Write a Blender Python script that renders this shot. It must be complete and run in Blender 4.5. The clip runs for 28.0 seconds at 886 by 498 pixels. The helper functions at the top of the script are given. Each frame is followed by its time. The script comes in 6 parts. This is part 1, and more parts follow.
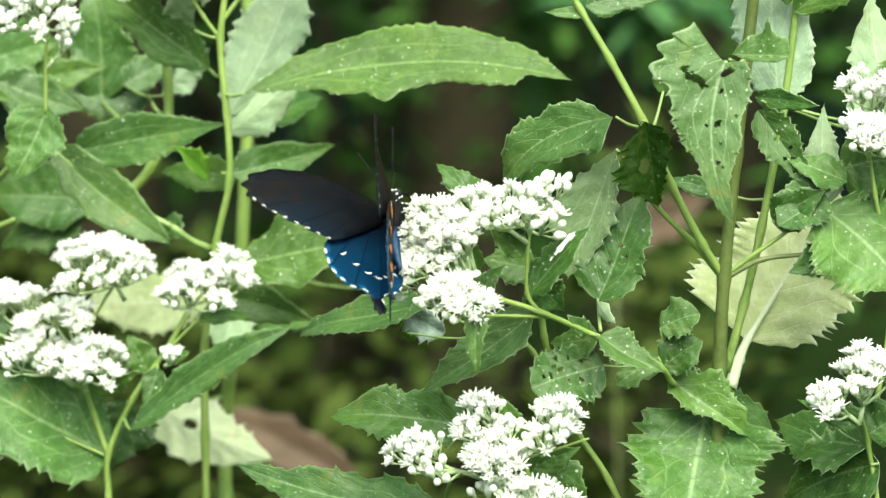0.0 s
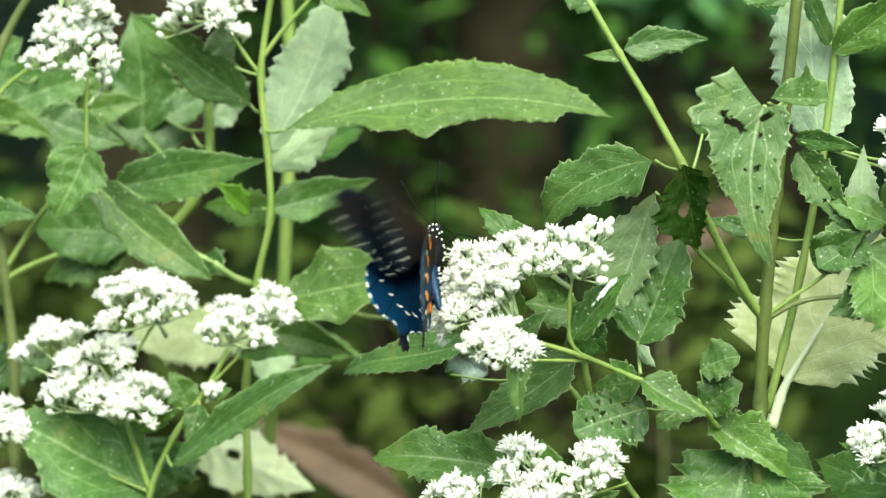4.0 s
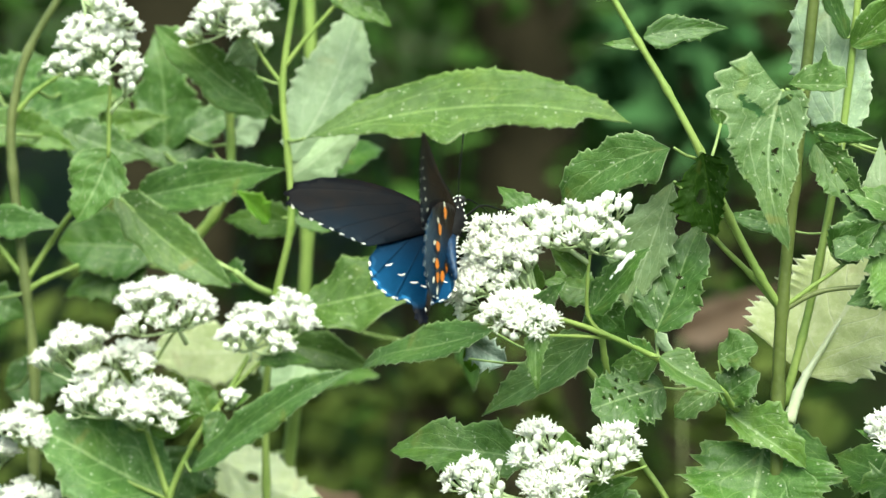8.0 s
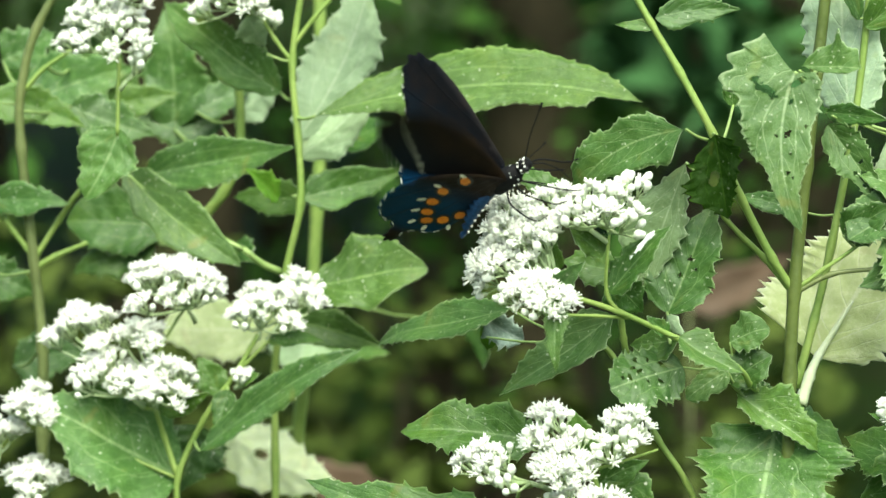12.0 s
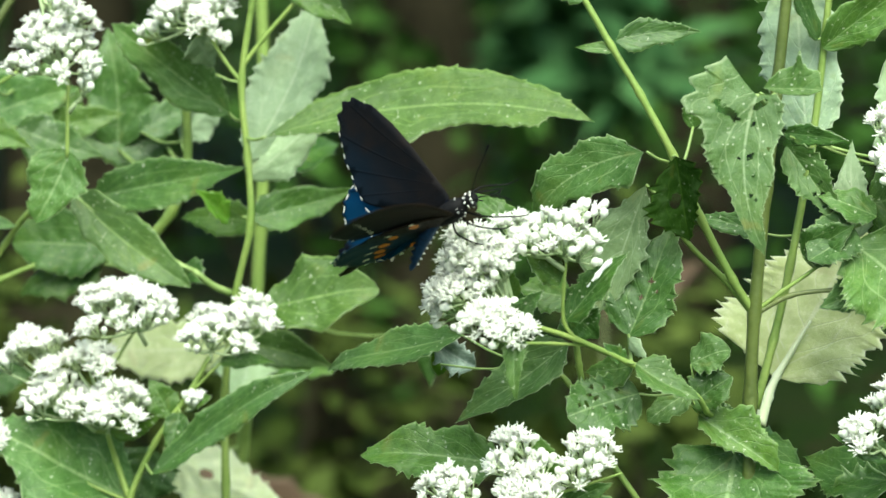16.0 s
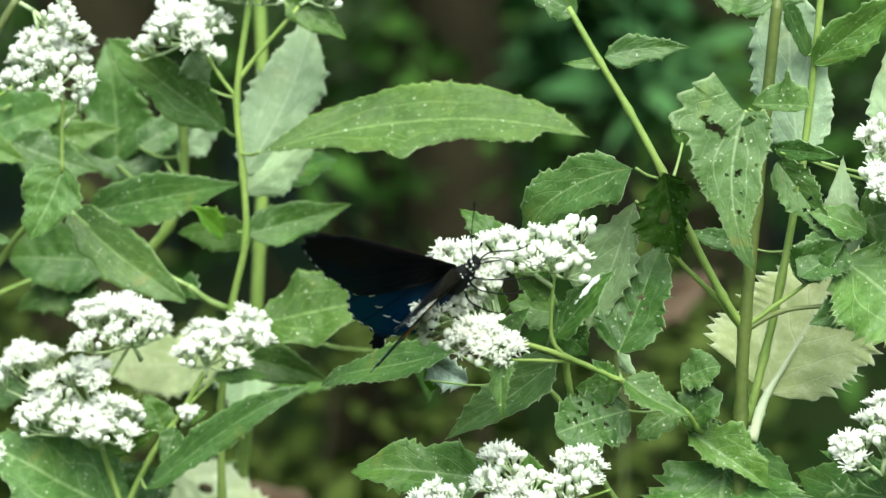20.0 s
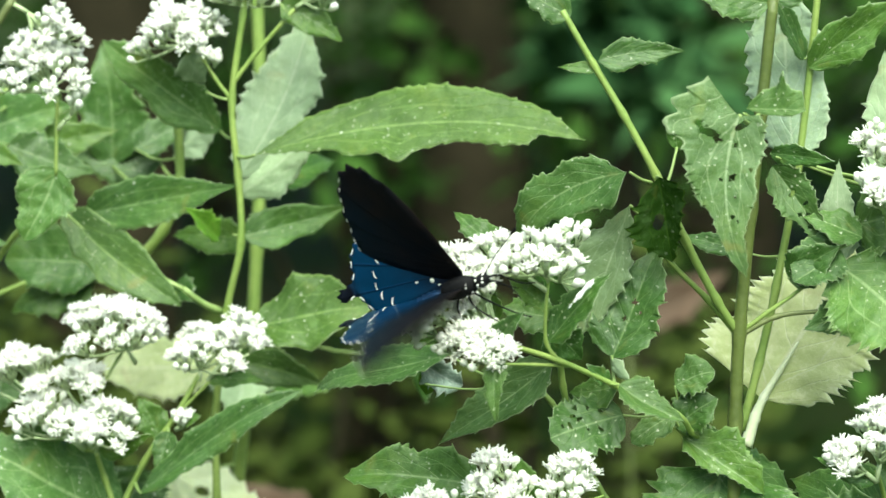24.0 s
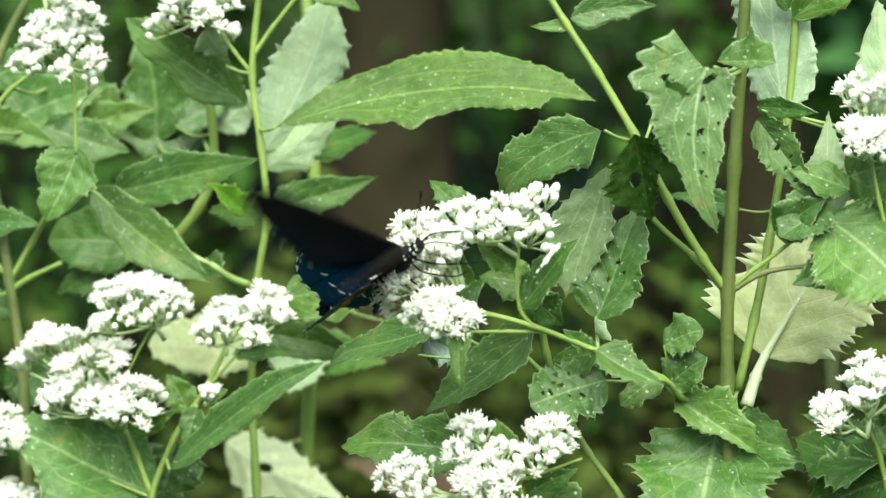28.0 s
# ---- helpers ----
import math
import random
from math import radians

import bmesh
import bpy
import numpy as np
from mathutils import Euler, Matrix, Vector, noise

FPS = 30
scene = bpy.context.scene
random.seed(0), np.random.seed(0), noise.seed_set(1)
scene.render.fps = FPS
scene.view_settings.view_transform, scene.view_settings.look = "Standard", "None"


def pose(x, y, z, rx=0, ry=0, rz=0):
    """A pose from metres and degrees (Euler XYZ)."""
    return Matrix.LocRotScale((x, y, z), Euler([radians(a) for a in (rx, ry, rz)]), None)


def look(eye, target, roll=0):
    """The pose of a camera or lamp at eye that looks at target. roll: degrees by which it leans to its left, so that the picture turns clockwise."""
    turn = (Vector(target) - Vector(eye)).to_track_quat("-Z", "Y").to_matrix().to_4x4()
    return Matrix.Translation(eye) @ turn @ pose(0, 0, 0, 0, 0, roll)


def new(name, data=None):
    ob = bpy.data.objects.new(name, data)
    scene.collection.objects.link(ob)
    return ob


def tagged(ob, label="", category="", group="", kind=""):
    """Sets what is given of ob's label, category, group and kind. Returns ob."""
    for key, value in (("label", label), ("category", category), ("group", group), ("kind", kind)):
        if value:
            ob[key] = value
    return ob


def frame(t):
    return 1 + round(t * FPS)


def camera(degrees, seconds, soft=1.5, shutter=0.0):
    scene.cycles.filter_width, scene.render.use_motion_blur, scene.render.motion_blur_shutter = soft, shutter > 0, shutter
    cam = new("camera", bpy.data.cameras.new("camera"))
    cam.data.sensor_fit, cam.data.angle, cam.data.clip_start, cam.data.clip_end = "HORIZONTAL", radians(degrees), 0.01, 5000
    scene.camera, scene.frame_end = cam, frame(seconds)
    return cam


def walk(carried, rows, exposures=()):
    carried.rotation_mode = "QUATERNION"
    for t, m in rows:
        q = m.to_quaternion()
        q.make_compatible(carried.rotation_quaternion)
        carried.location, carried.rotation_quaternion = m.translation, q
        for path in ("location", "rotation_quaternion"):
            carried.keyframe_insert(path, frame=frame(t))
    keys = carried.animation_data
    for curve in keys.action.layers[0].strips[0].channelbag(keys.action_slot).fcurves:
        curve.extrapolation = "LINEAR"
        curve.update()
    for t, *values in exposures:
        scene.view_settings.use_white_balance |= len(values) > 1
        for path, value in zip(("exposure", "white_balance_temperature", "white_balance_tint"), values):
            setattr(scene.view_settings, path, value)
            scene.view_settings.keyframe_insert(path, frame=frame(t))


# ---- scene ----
SKY, SUN, EXPOSURE, TINT = 0.118, 4.4, 0.76, -7
cam = camera(14.0, 28.0, shutter=0.5)
cam.data.dof.use_dof = True
cam.data.dof.focus_distance, cam.data.dof.aperture_fstop = 1.055, 18.5

walk(cam, [
    (0.0, look((0.0611, -1.0599, 1.3024), (0.03590, -0.02051, 1.15535), 0.44)),
    (0.5, look((0.0655, -1.0576, 1.3072), (0.03341, -0.01868, 1.15830), 0.32)),
    (1.0, look((0.0663, -1.0572, 1.3117), (0.03048, -0.01866, 1.16125), 0.30)),
    (1.5, look((0.0659, -1.0541, 1.3067), (0.02673, -0.01457, 1.16431), 0.46)),
    (2.0, look((0.0610, -1.0548, 1.3188), (0.02563, -0.01663, 1.16584), 0.34)),
    (2.5, look((0.0615, -1.0551, 1.3199), (0.02530, -0.01751, 1.16313), 0.44)),
    (3.0, look((0.0693, -1.0524, 1.3212), (0.02625, -0.01573, 1.15974), 0.35)),
    (3.5, look((0.0691, -1.0542, 1.3252), (0.02634, -0.01755, 1.16376), 0.15)),
    (4.0, look((0.0639, -1.0577, 1.3207), (0.02425, -0.01966, 1.16767), 0.13)),
    (4.5, look((0.0636, -1.0570, 1.3123), (0.01992, -0.01819, 1.16597), 0.20)),
    (6.5, look((0.0564, -1.0671, 1.2845), (0.02284, -0.02462, 1.16384), 0.27)),
    (7.0, look((0.0598, -1.0664, 1.2766), (0.02338, -0.02324, 1.16235), 0.41)),
    (7.5, look((0.0643, -1.0649, 1.2764), (0.02118, -0.02179, 1.16399), 0.18)),
    (8.0, look((0.0653, -1.0688, 1.2712), (0.01886, -0.02519, 1.16503), 0.38)),
    (8.5, look((0.0710, -1.0656, 1.2760), (0.01649, -0.02292, 1.16488), 0.19)),
    (9.0, look((0.0758, -1.0639, 1.2718), (0.01871, -0.02134, 1.16045), 0.29)),
    (9.5, look((0.0759, -1.0661, 1.2739), (0.02007, -0.02400, 1.15772), 0.25)),
    (10.0, look((0.0806, -1.0618, 1.2742), (0.02138, -0.01994, 1.15812), 0.32)),
    (10.5, look((0.0763, -1.0653, 1.2746), (0.02021, -0.02337, 1.15688), 0.40)),
    (11.0, look((0.0725, -1.0658, 1.2783), (0.01875, -0.02376, 1.16123), 0.35)),
    (11.5, look((0.0712, -1.0611, 1.2779), (0.01666, -0.01940, 1.15821), 0.19)),
    (12.0, look((0.0637, -1.0635, 1.2773), (0.01562, -0.02130, 1.15911), 0.49)),
    (12.5, look((0.0518, -1.0627, 1.2832), (0.01826, -0.02059, 1.15885), 0.51)),
    (14.5, look((0.0310, -1.0580, 1.2830), (0.02192, -0.01583, 1.15568), 0.40)),
    (15.0, look((0.0318, -1.0584, 1.2831), (0.01806, -0.01536, 1.16273), 0.31)),
    (15.5, look((0.0333, -1.0592, 1.2811), (0.02305, -0.01570, 1.16494), 0.46)),
    (16.0, look((0.0410, -1.0609, 1.2850), (0.02711, -0.01780, 1.16568), 0.32)),
    (16.5, look((0.0540, -1.0547, 1.2860), (0.02796, -0.01166, 1.16784), 0.26)),
    (17.0, look((0.0547, -1.0603, 1.2898), (0.03098, -0.01749, 1.16971), 0.34)),
    (17.5, look((0.0655, -1.0542, 1.2908), (0.03100, -0.01158, 1.17105), 0.17)),
    (18.0, look((0.0700, -1.0521, 1.2991), (0.02939, -0.01062, 1.17170), 0.01)),
    (18.5, look((0.0711, -1.0571, 1.2986), (0.02917, -0.01495, 1.17741), 0.10)),
    (19.0, look((0.0782, -1.0538, 1.2964), (0.02910, -0.01231, 1.17202), -0.07)),
    (19.5, look((0.0732, -1.0562, 1.2955), (0.03020, -0.01425, 1.17310), -0.01)),
    (20.0, look((0.0548, -1.0597, 1.2882), (0.03006, -0.01665, 1.17033), 0.21)),
    (20.5, look((0.0436, -1.0629, 1.2766), (0.03290, -0.01817, 1.17178), 0.43)),
    (21.0, look((0.0455, -1.0554, 1.2734), (0.03567, -0.01022, 1.17336), 0.40)),
    (21.5, look((0.0354, -1.0584, 1.2723), (0.03443, -0.01323, 1.17144), 0.45)),
    (23.5, look((0.0446, -1.0583, 1.2788), (0.02734, -0.01423, 1.16835), 0.80)),
    (24.0, look((0.0612, -1.0540, 1.2896), (0.03184, -0.01117, 1.17094), 0.30)),
    (24.5, look((0.0874, -1.0473, 1.3054), (0.03737, -0.00791, 1.16538), -0.22)),
    (25.0, look((0.1114, -1.0429, 1.3069), (0.03761, -0.00534, 1.16370), -0.54)),
    (25.5, look((0.1266, -1.0496, 1.3039), (0.03703, -0.01296, 1.16317), -0.71)),
    (26.0, look((0.1489, -1.0510, 1.2992), (0.03718, -0.01590, 1.16253), -1.07)),
    (26.5, look((0.1708, -1.0436, 1.2947), (0.04026, -0.00988, 1.16456), -1.31)),
    (27.0, look((0.1706, -1.0475, 1.2904), (0.03659, -0.01348, 1.16638), -1.66)),
    (27.5, look((0.1723, -1.0472, 1.2823), (0.03657, -0.01313, 1.16051), -2.15)),
    (28.0, look((0.1624, -1.0382, 1.2808), (0.03466, -0.00303, 1.15984), -2.04)),
], exposures=[(t, EXPOSURE + d, k, TINT) for t, d, k in ((0.0, 0.13, 6640), (1.5, 0.05, 6620), (4.0, 0.0, 6600), (12.0, 0.04, 6600), (15.5, -0.04, 6400), (17.5, -0.14, 6380), (21.5, -0.12, 6350), (24.0, -0.02, 6400), (28.0, 0.05, 6600))])

# ---- light ----
world = bpy.data.worlds.new("world")
scene.world = world
world.use_nodes = True
wn = world.node_tree
sky = wn.nodes.new("ShaderNodeTexSky")
sky.sky_type, sky.sun_disc = "NISHITA", False
sky.sun_elevation, sky.sun_rotation = radians(55), radians(170)
sky.air_density, sky.dust_density = 1.0, 3.0
wn.links.new(sky.outputs[0], wn.nodes["Background"].inputs[0])
wn.nodes["Background"].inputs[1].default_value = SKY
sun = new("sun", bpy.data.lights.new("sun", "SUN"))
sun.data.energy, sun.data.angle, sun.data.color = SUN, radians(56), (1.0, 0.97, 0.86)
# high sun behind thin cloud, a little behind the camera
sun.matrix_world = look((0.4, -2.2, 3.2), (0, 0, 0))
sun.location = (0.8, -4.6, 6.7)


# ---- materials ----
def material(name):
    m = bpy.data.materials.new(name)
    m.use_nodes = True
    nt = m.node_tree
    return m, nt, nt.nodes["Principled BSDF"]


def node(nt, kind, **inputs):
    n = nt.nodes.new("ShaderNode" + kind)
    for key, value in inputs.items():
        sock = n.inputs[int(key[1:])] if key[0] == "i" and key[1:].isdigit() else n.inputs[key.replace("_", " ")]
        if hasattr(value, "links"):
            nt.links.new(value, sock)
        else:
            sock.default_value = value
    return n


def ramp(nt, fac, *stops):
    n = nt.nodes.new("ShaderNodeValToRGB")
    els = n.color_ramp.elements
    while len(els) < len(stops):
        els.new(0.5)
    for el, (p, c) in zip(els, stops):
        el.position, el.color = p, (*c, 1) if len(c) == 3 else c
    nt.links.new(fac, n.inputs[0])
    return n.outputs[0]


def mix(nt, fac, a, b, blend="MIX"):
    n = nt.nodes.new("ShaderNodeMix")
    n.data_type, n.blend_type = "RGBA", blend
    for value, sock in ((fac, n.inputs[0]), (a, n.inputs[6]), (b, n.inputs[7])):
        if hasattr(value, "links"):
            nt.links.new(value, sock)
        else:
            sock.default_value = value if isinstance(value, (int, float)) else (*value, 1)
    return n.outputs[2]


def calc(nt, op, a, b=0.0, c=0.0):
    n = nt.nodes.new("ShaderNodeMath")
    n.operation = op
    for value, sock in zip((a, b, c), n.inputs):
        if hasattr(value, "links"):
            nt.links.new(value, sock)
        else:
            sock.default_value = value
    return n.outputs[0]


def bump(nt, bsdf, height, strength, distance=0.001):
    b = node(nt, "Bump", Strength=strength, Distance=distance, Height=height)
    nt.links.new(b.outputs[0], bsdf.inputs["Normal"])


def leaf_material(name, low, high, warm, vein, thin, rough, specks, gloss=0.5):
    """A leaf blade: veins from its own UV, mottling, insect specks, some light through the blade."""
    m, nt, p = material(name)
    uv = node(nt, "UVMap").outputs[0]
    split = node(nt, "SeparateXYZ", i0=uv).outputs
    along, across = split[0], calc(nt, "ABSOLUTE", calc(nt, "SUBTRACT", split[1], 0.5))
    obj = node(nt, "TexCoord").outputs["Object"]
    rnd = node(nt, "ObjectInfo").outputs["Random"]
    spot = node(nt, "VectorMath", i0=obj, i1=(3.1, 1.7, 2.3))
    wobble = node(nt, "TexNoise", Vector=spot.outputs[0], Scale=90.0, Detail=3.0).outputs[0]
    grain = node(nt, "TexNoise", Vector=obj, Scale=260.0, Detail=3.0, Roughness=0.65).outputs[0]
    big = node(nt, "TexNoise", Vector=obj, Scale=45.0, Detail=2.0).outputs[0]
    fine = node(nt, "TexNoise", Vector=obj, Scale=900.0, Detail=2.0).outputs[0]
    # side veins run forward from the midrib
    lane = calc(nt, "SUBTRACT", along, calc(nt, "MULTIPLY", calc(nt, "POWER", across, 1.25), 1.0))
    lane = calc(nt, "ADD", calc(nt, "MULTIPLY", lane, 5.5), calc(nt, "MULTIPLY", wobble, 0.35))
    tri = calc(nt, "PINGPONG", lane, 0.5)
    side = ramp(nt, tri, (0.0, (1, 1, 1)), (0.016, (0.7, 0.7, 0.7)), (0.045, (0, 0, 0)))
    mid = ramp(nt, across, (0.0, (1, 1, 1)), (0.014, (0.7, 0.7, 0.7)), (0.024, (0, 0, 0)))
    # two more ribs leave the base and run along beside the margin
    path = node(nt, "MapRange", i0=along, i1=0.0, i2=0.34, i3=0.0, i4=0.245)
    path.interpolation_type = "SMOOTHSTEP"
    gap = calc(nt, "ABSOLUTE", calc(nt, "SUBTRACT", across, calc(nt, "ADD", path.outputs[0], calc(nt, "MULTIPLY", calc(nt, "SUBTRACT", wobble, 0.5), 0.03))))
    ribs = calc(nt, "MULTIPLY", ramp(nt, gap, (0.0, (1, 1, 1)), (0.014, (0, 0, 0))), ramp(nt, along, (0.55, (1, 1, 1)), (0.85, (0, 0, 0))))
    web = node(nt, "TexVoronoi", Vector=obj, Scale=800.0)
    web.feature = "DISTANCE_TO_EDGE"
    net = ramp(nt, web.outputs[0], (0.0, (1, 1, 1)), (0.09, (0, 0, 0)))
    base = mix(nt, ramp(nt, big, (0.3, (0, 0, 0)), (0.72, (1, 1, 1))), low, high)
    base = mix(nt, calc(nt, "MULTIPLY", ramp(nt, rnd, (0.35, (0, 0, 0)), (1.0, (1, 1, 1))), 0.55), base, warm)
    base = mix(nt, calc(nt, "MULTIPLY", ramp(nt, rnd, (0.0, (1, 1, 1)), (0.4, (0, 0, 0))), 0.6), base, tuple(c * k for c, k in zip(high, (0.75, 0.78, 1.1))))
    base = mix(nt, calc(nt, "MULTIPLY", side, 0.40), base, vein)
    base = mix(nt, calc(nt, "MULTIPLY", net, 0.13), base, vein)
    base = mix(nt, calc(nt, "MULTIPLY", calc(nt, "MAXIMUM", mid, calc(nt, "MULTIPLY", ribs, 0.75)), 0.66), base, vein)
    blot = ramp(nt, node(nt, "TexNoise", Vector=obj, Scale=130.0, Detail=1.0).outputs[0], (0.66, (0, 0, 0)), (0.76, (1, 1, 1)))
    base = mix(nt, calc(nt, "MULTIPLY", blot, 0.5), base, tuple(a * 0.5 + b * 0.5 for a, b in zip(high, (0.30, 0.34, 0.06))))
    # cloudy patches, yellowing here and there, and fine mottling
    cloud = node(nt, "TexNoise", Vector=spot.outputs[0], Scale=28.0, Detail=3.0).outputs[0]
    base = mix(nt, calc(nt, "MULTIPLY", ramp(nt, cloud, (0.52, (0, 0, 0)), (0.68, (1, 1, 1))), 0.55), base, tuple(a * 0.55 + b * 0.45 for a, b in zip(high, (0.30, 0.36, 0.07))))
    base = mix(nt, calc(nt, "MULTIPLY", ramp(nt, cloud, (0.34, (1, 1, 1)), (0.46, (0, 0, 0))), 0.5), base, tuple(c * 0.72 for c in low))
    speck = node(nt, "TexNoise", Vector=obj, Scale=420.0, Detail=3.0).outputs[0]
    base = mix(nt, calc(nt, "MULTIPLY", ramp(nt, speck, (0.40, (1, 1, 1)), (0.52, (0, 0, 0))), 0.35), base, low)
    # a few rusty blotches
    rust = ramp(nt, node(nt, "TexNoise", Vector=spot.outputs[0], Scale=75.0, Detail=2.0, Roughness=0.7).outputs[0], (0.66, (0, 0, 0)), (0.73, (1, 1, 1)))
    base = mix(nt, calc(nt, "MULTIPLY", rust, 0.45), base, tuple(a * 0.5 + b * 0.5 for a, b in zip(high, (0.36, 0.24, 0.05))))
    base = mix(nt, calc(nt, "MULTIPLY", ramp(nt, grain, (0.50, (0, 0, 0)), (0.70, (1, 1, 1))), 0.40), base, tuple(min(1.0, c * 1.35 + 0.05) for c in high))
    # some leaves are darker, some paler
    shade = node(nt, "MapRange", i0=calc(nt, "FRACT", calc(nt, "MULTIPLY", rnd, 7.31)), i3=0.80, i4=1.14).outputs[0]
    scaled = node(nt, "VectorMath", i0=base, i1=node(nt, "CombineXYZ", i0=shade, i1=shade, i2=shade).outputs[0])
    scaled.operation = "MULTIPLY"
    base = scaled.outputs[0]
    # pale feeding specks of several sizes in loose groups, and a few dark bites
    crowd = node(nt, "MapRange", i0=node(nt, "TexNoise", Vector=spot.outputs[0], Scale=55.0, Detail=1.0).outputs[0], i1=0.40, i2=0.62, i3=0.3, i4=1.0).outputs[0]
    for scale, r0, r1, lo, hi, tone, share in ((620.0, 0.10, 0.24, 0.62, 0.76, (0.74, 0.78, 0.62), 0.9), (330.0, 0.09, 0.17, 0.58, 0.72, (0.84, 0.86, 0.74), 1.0), (140.0, 0.05, 0.13, 0.62, 0.80, (0.66, 0.71, 0.54), 0.75), (210.0, 0.05, 0.12, 0.86, 0.92, (0.03, 0.03, 0.012), 0.9)):
        bent = node(nt, "VectorMath", i0=obj, i1=node(nt, "VectorMath", i0=node(nt, "TexNoise", Vector=obj, Scale=scale * 3).outputs[1], i1=(0.0016, 0.0016, 0.0016)).outputs[0])
        bent.inputs[1].links[0].from_node.operation = "MULTIPLY"
        vor = node(nt, "TexVoronoi", Vector=bent.outputs[0], Scale=scale, Randomness=1.0)
        dots = ramp(nt, vor.outputs["Distance"], (r0, (1, 1, 1)), (r1, (0, 0, 0)))
        pick = ramp(nt, node(nt, "SeparateXYZ", i0=vor.outputs["Color"]).outputs[0], (lo, (0, 0, 0)), (hi, (1, 1, 1)))
        fleck = calc(nt, "MULTIPLY", calc(nt, "MULTIPLY", calc(nt, "MULTIPLY", dots, pick), crowd), specks * share)
        base = mix(nt, fleck, base, tone)
    # worn pale margin
    rim = ramp(nt, across, (0.465, (0, 0, 0)), (0.5, (1, 1, 1)))
    base = mix(nt, calc(nt, "MULTIPLY", rim, 0.7), base, vein)
    nt.links.new(base, p.inputs["Base Color"])
    p.inputs["Roughness"].default_value = rough
    p.inputs["Specular IOR Level"].default_value = gloss
    h = calc(nt, "ADD", calc(nt, "MULTIPLY", side, -0.35), calc(nt, "MULTIPLY", fine, 0.25))
    h = calc(nt, "ADD", h, calc(nt, "MULTIPLY", net, -0.12))
    # puckered between the side veins, and unevenly cupped
    h = calc(nt, "ADD", h, calc(nt, "MULTIPLY", calc(nt, "POWER", tri, 0.6), 0.28))
    h = calc(nt, "ADD", h, calc(nt, "MULTIPLY", node(nt, "TexNoise", Vector=obj, Scale=220.0, Detail=2.0).outputs[0], 1.0))
    bump(nt, p, h, 0.55, 0.0006)
    tr = node(nt, "BsdfTranslucent", Color=mix(nt, 1.0, base, (1.0, 1.0, 0.45), "MULTIPLY"))
    ms = nt.nodes.new("ShaderNodeMixShader")
    ms.inputs[0].default_value = thin
    nt.links.new(p.outputs[0], ms.inputs[1])
    nt.links.new(tr.outputs[0], ms.inputs[2])
    nt.links.new(ms.outputs[0], nt.nodes["Material Output"].inputs[0])
    return m


LEAF_TOP = leaf_material("leaf_top", (0.034, 0.100, 0.013), (0.094, 0.208, 0.030), (0.160, 0.282, 0.032), (0.29, 0.42, 0.17), 0.26, 0.40, 0.8)
LEAF_UNDER = leaf_material("leaf_under", (0.27, 0.39, 0.20), (0.39, 0.51, 0.30), (0.38, 0.50, 0.26), (0.54, 0.62, 0.44), 0.16, 0.6, 0.35)
LEAF_DUSTY = leaf_material("leaf_dusty", (0.045, 0.120, 0.020), (0.098, 0.204, 0.040), (0.124, 0.224, 0.036), (0.34, 0.46, 0.21), 0.24, 0.48, 0.9, 0.45)
# blade colour darkened to stand in for the shade on one leaf
LEAF_SHADED = leaf_material("leaf_shaded", (0.014, 0.048, 0.002), (0.030, 0.080, 0.004), (0.034, 0.086, 0.004), (0.06, 0.13, 0.012), 0.40, 0.65, 0.2, 0.1)
LEAF_BRIGHT = leaf_material("leaf_bright", (0.10, 0.25, 0.015), (0.18, 0.36, 0.03), (0.20, 0.36, 0.03), (0.30, 0.46, 0.10), 0.40, 0.35, 0.4)
LEAF_SUNNY = leaf_material("leaf_sunny", (0.044, 0.103, 0.013), (0.088, 0.172, 0.028), (0.108, 0.186, 0.026), (0.28, 0.41, 0.13), 0.30, 0.45, 1.0)
LEAF_GREY = leaf_material("leaf_grey", (0.11, 0.19, 0.075), (0.20, 0.30, 0.14), (0.21, 0.31, 0.12), (0.42, 0.52, 0.32), 0.2, 0.55, 0.8)
LEAF_SPECKED = leaf_material("leaf_specked", (0.038, 0.096, 0.020), (0.078, 0.160, 0.040), (0.096, 0.176, 0.036), (0.40, 0.50, 0.29), 0.22, 0.5, 1.3)
LEAF_SCAR = leaf_material("leaf_scar", (0.16, 0.26, 0.19), (0.44, 0.53, 0.49), (0.36, 0.46, 0.40), (0.7, 0.76, 0.74), 0.15, 0.6, 0.4)
LEAF_PALE = leaf_material("leaf_pale", (0.56, 0.66, 0.26), (0.78, 0.84, 0.48), (0.72, 0.79, 0.35), (0.88, 0.90, 0.68), 0.26, 0.6, 0.3)


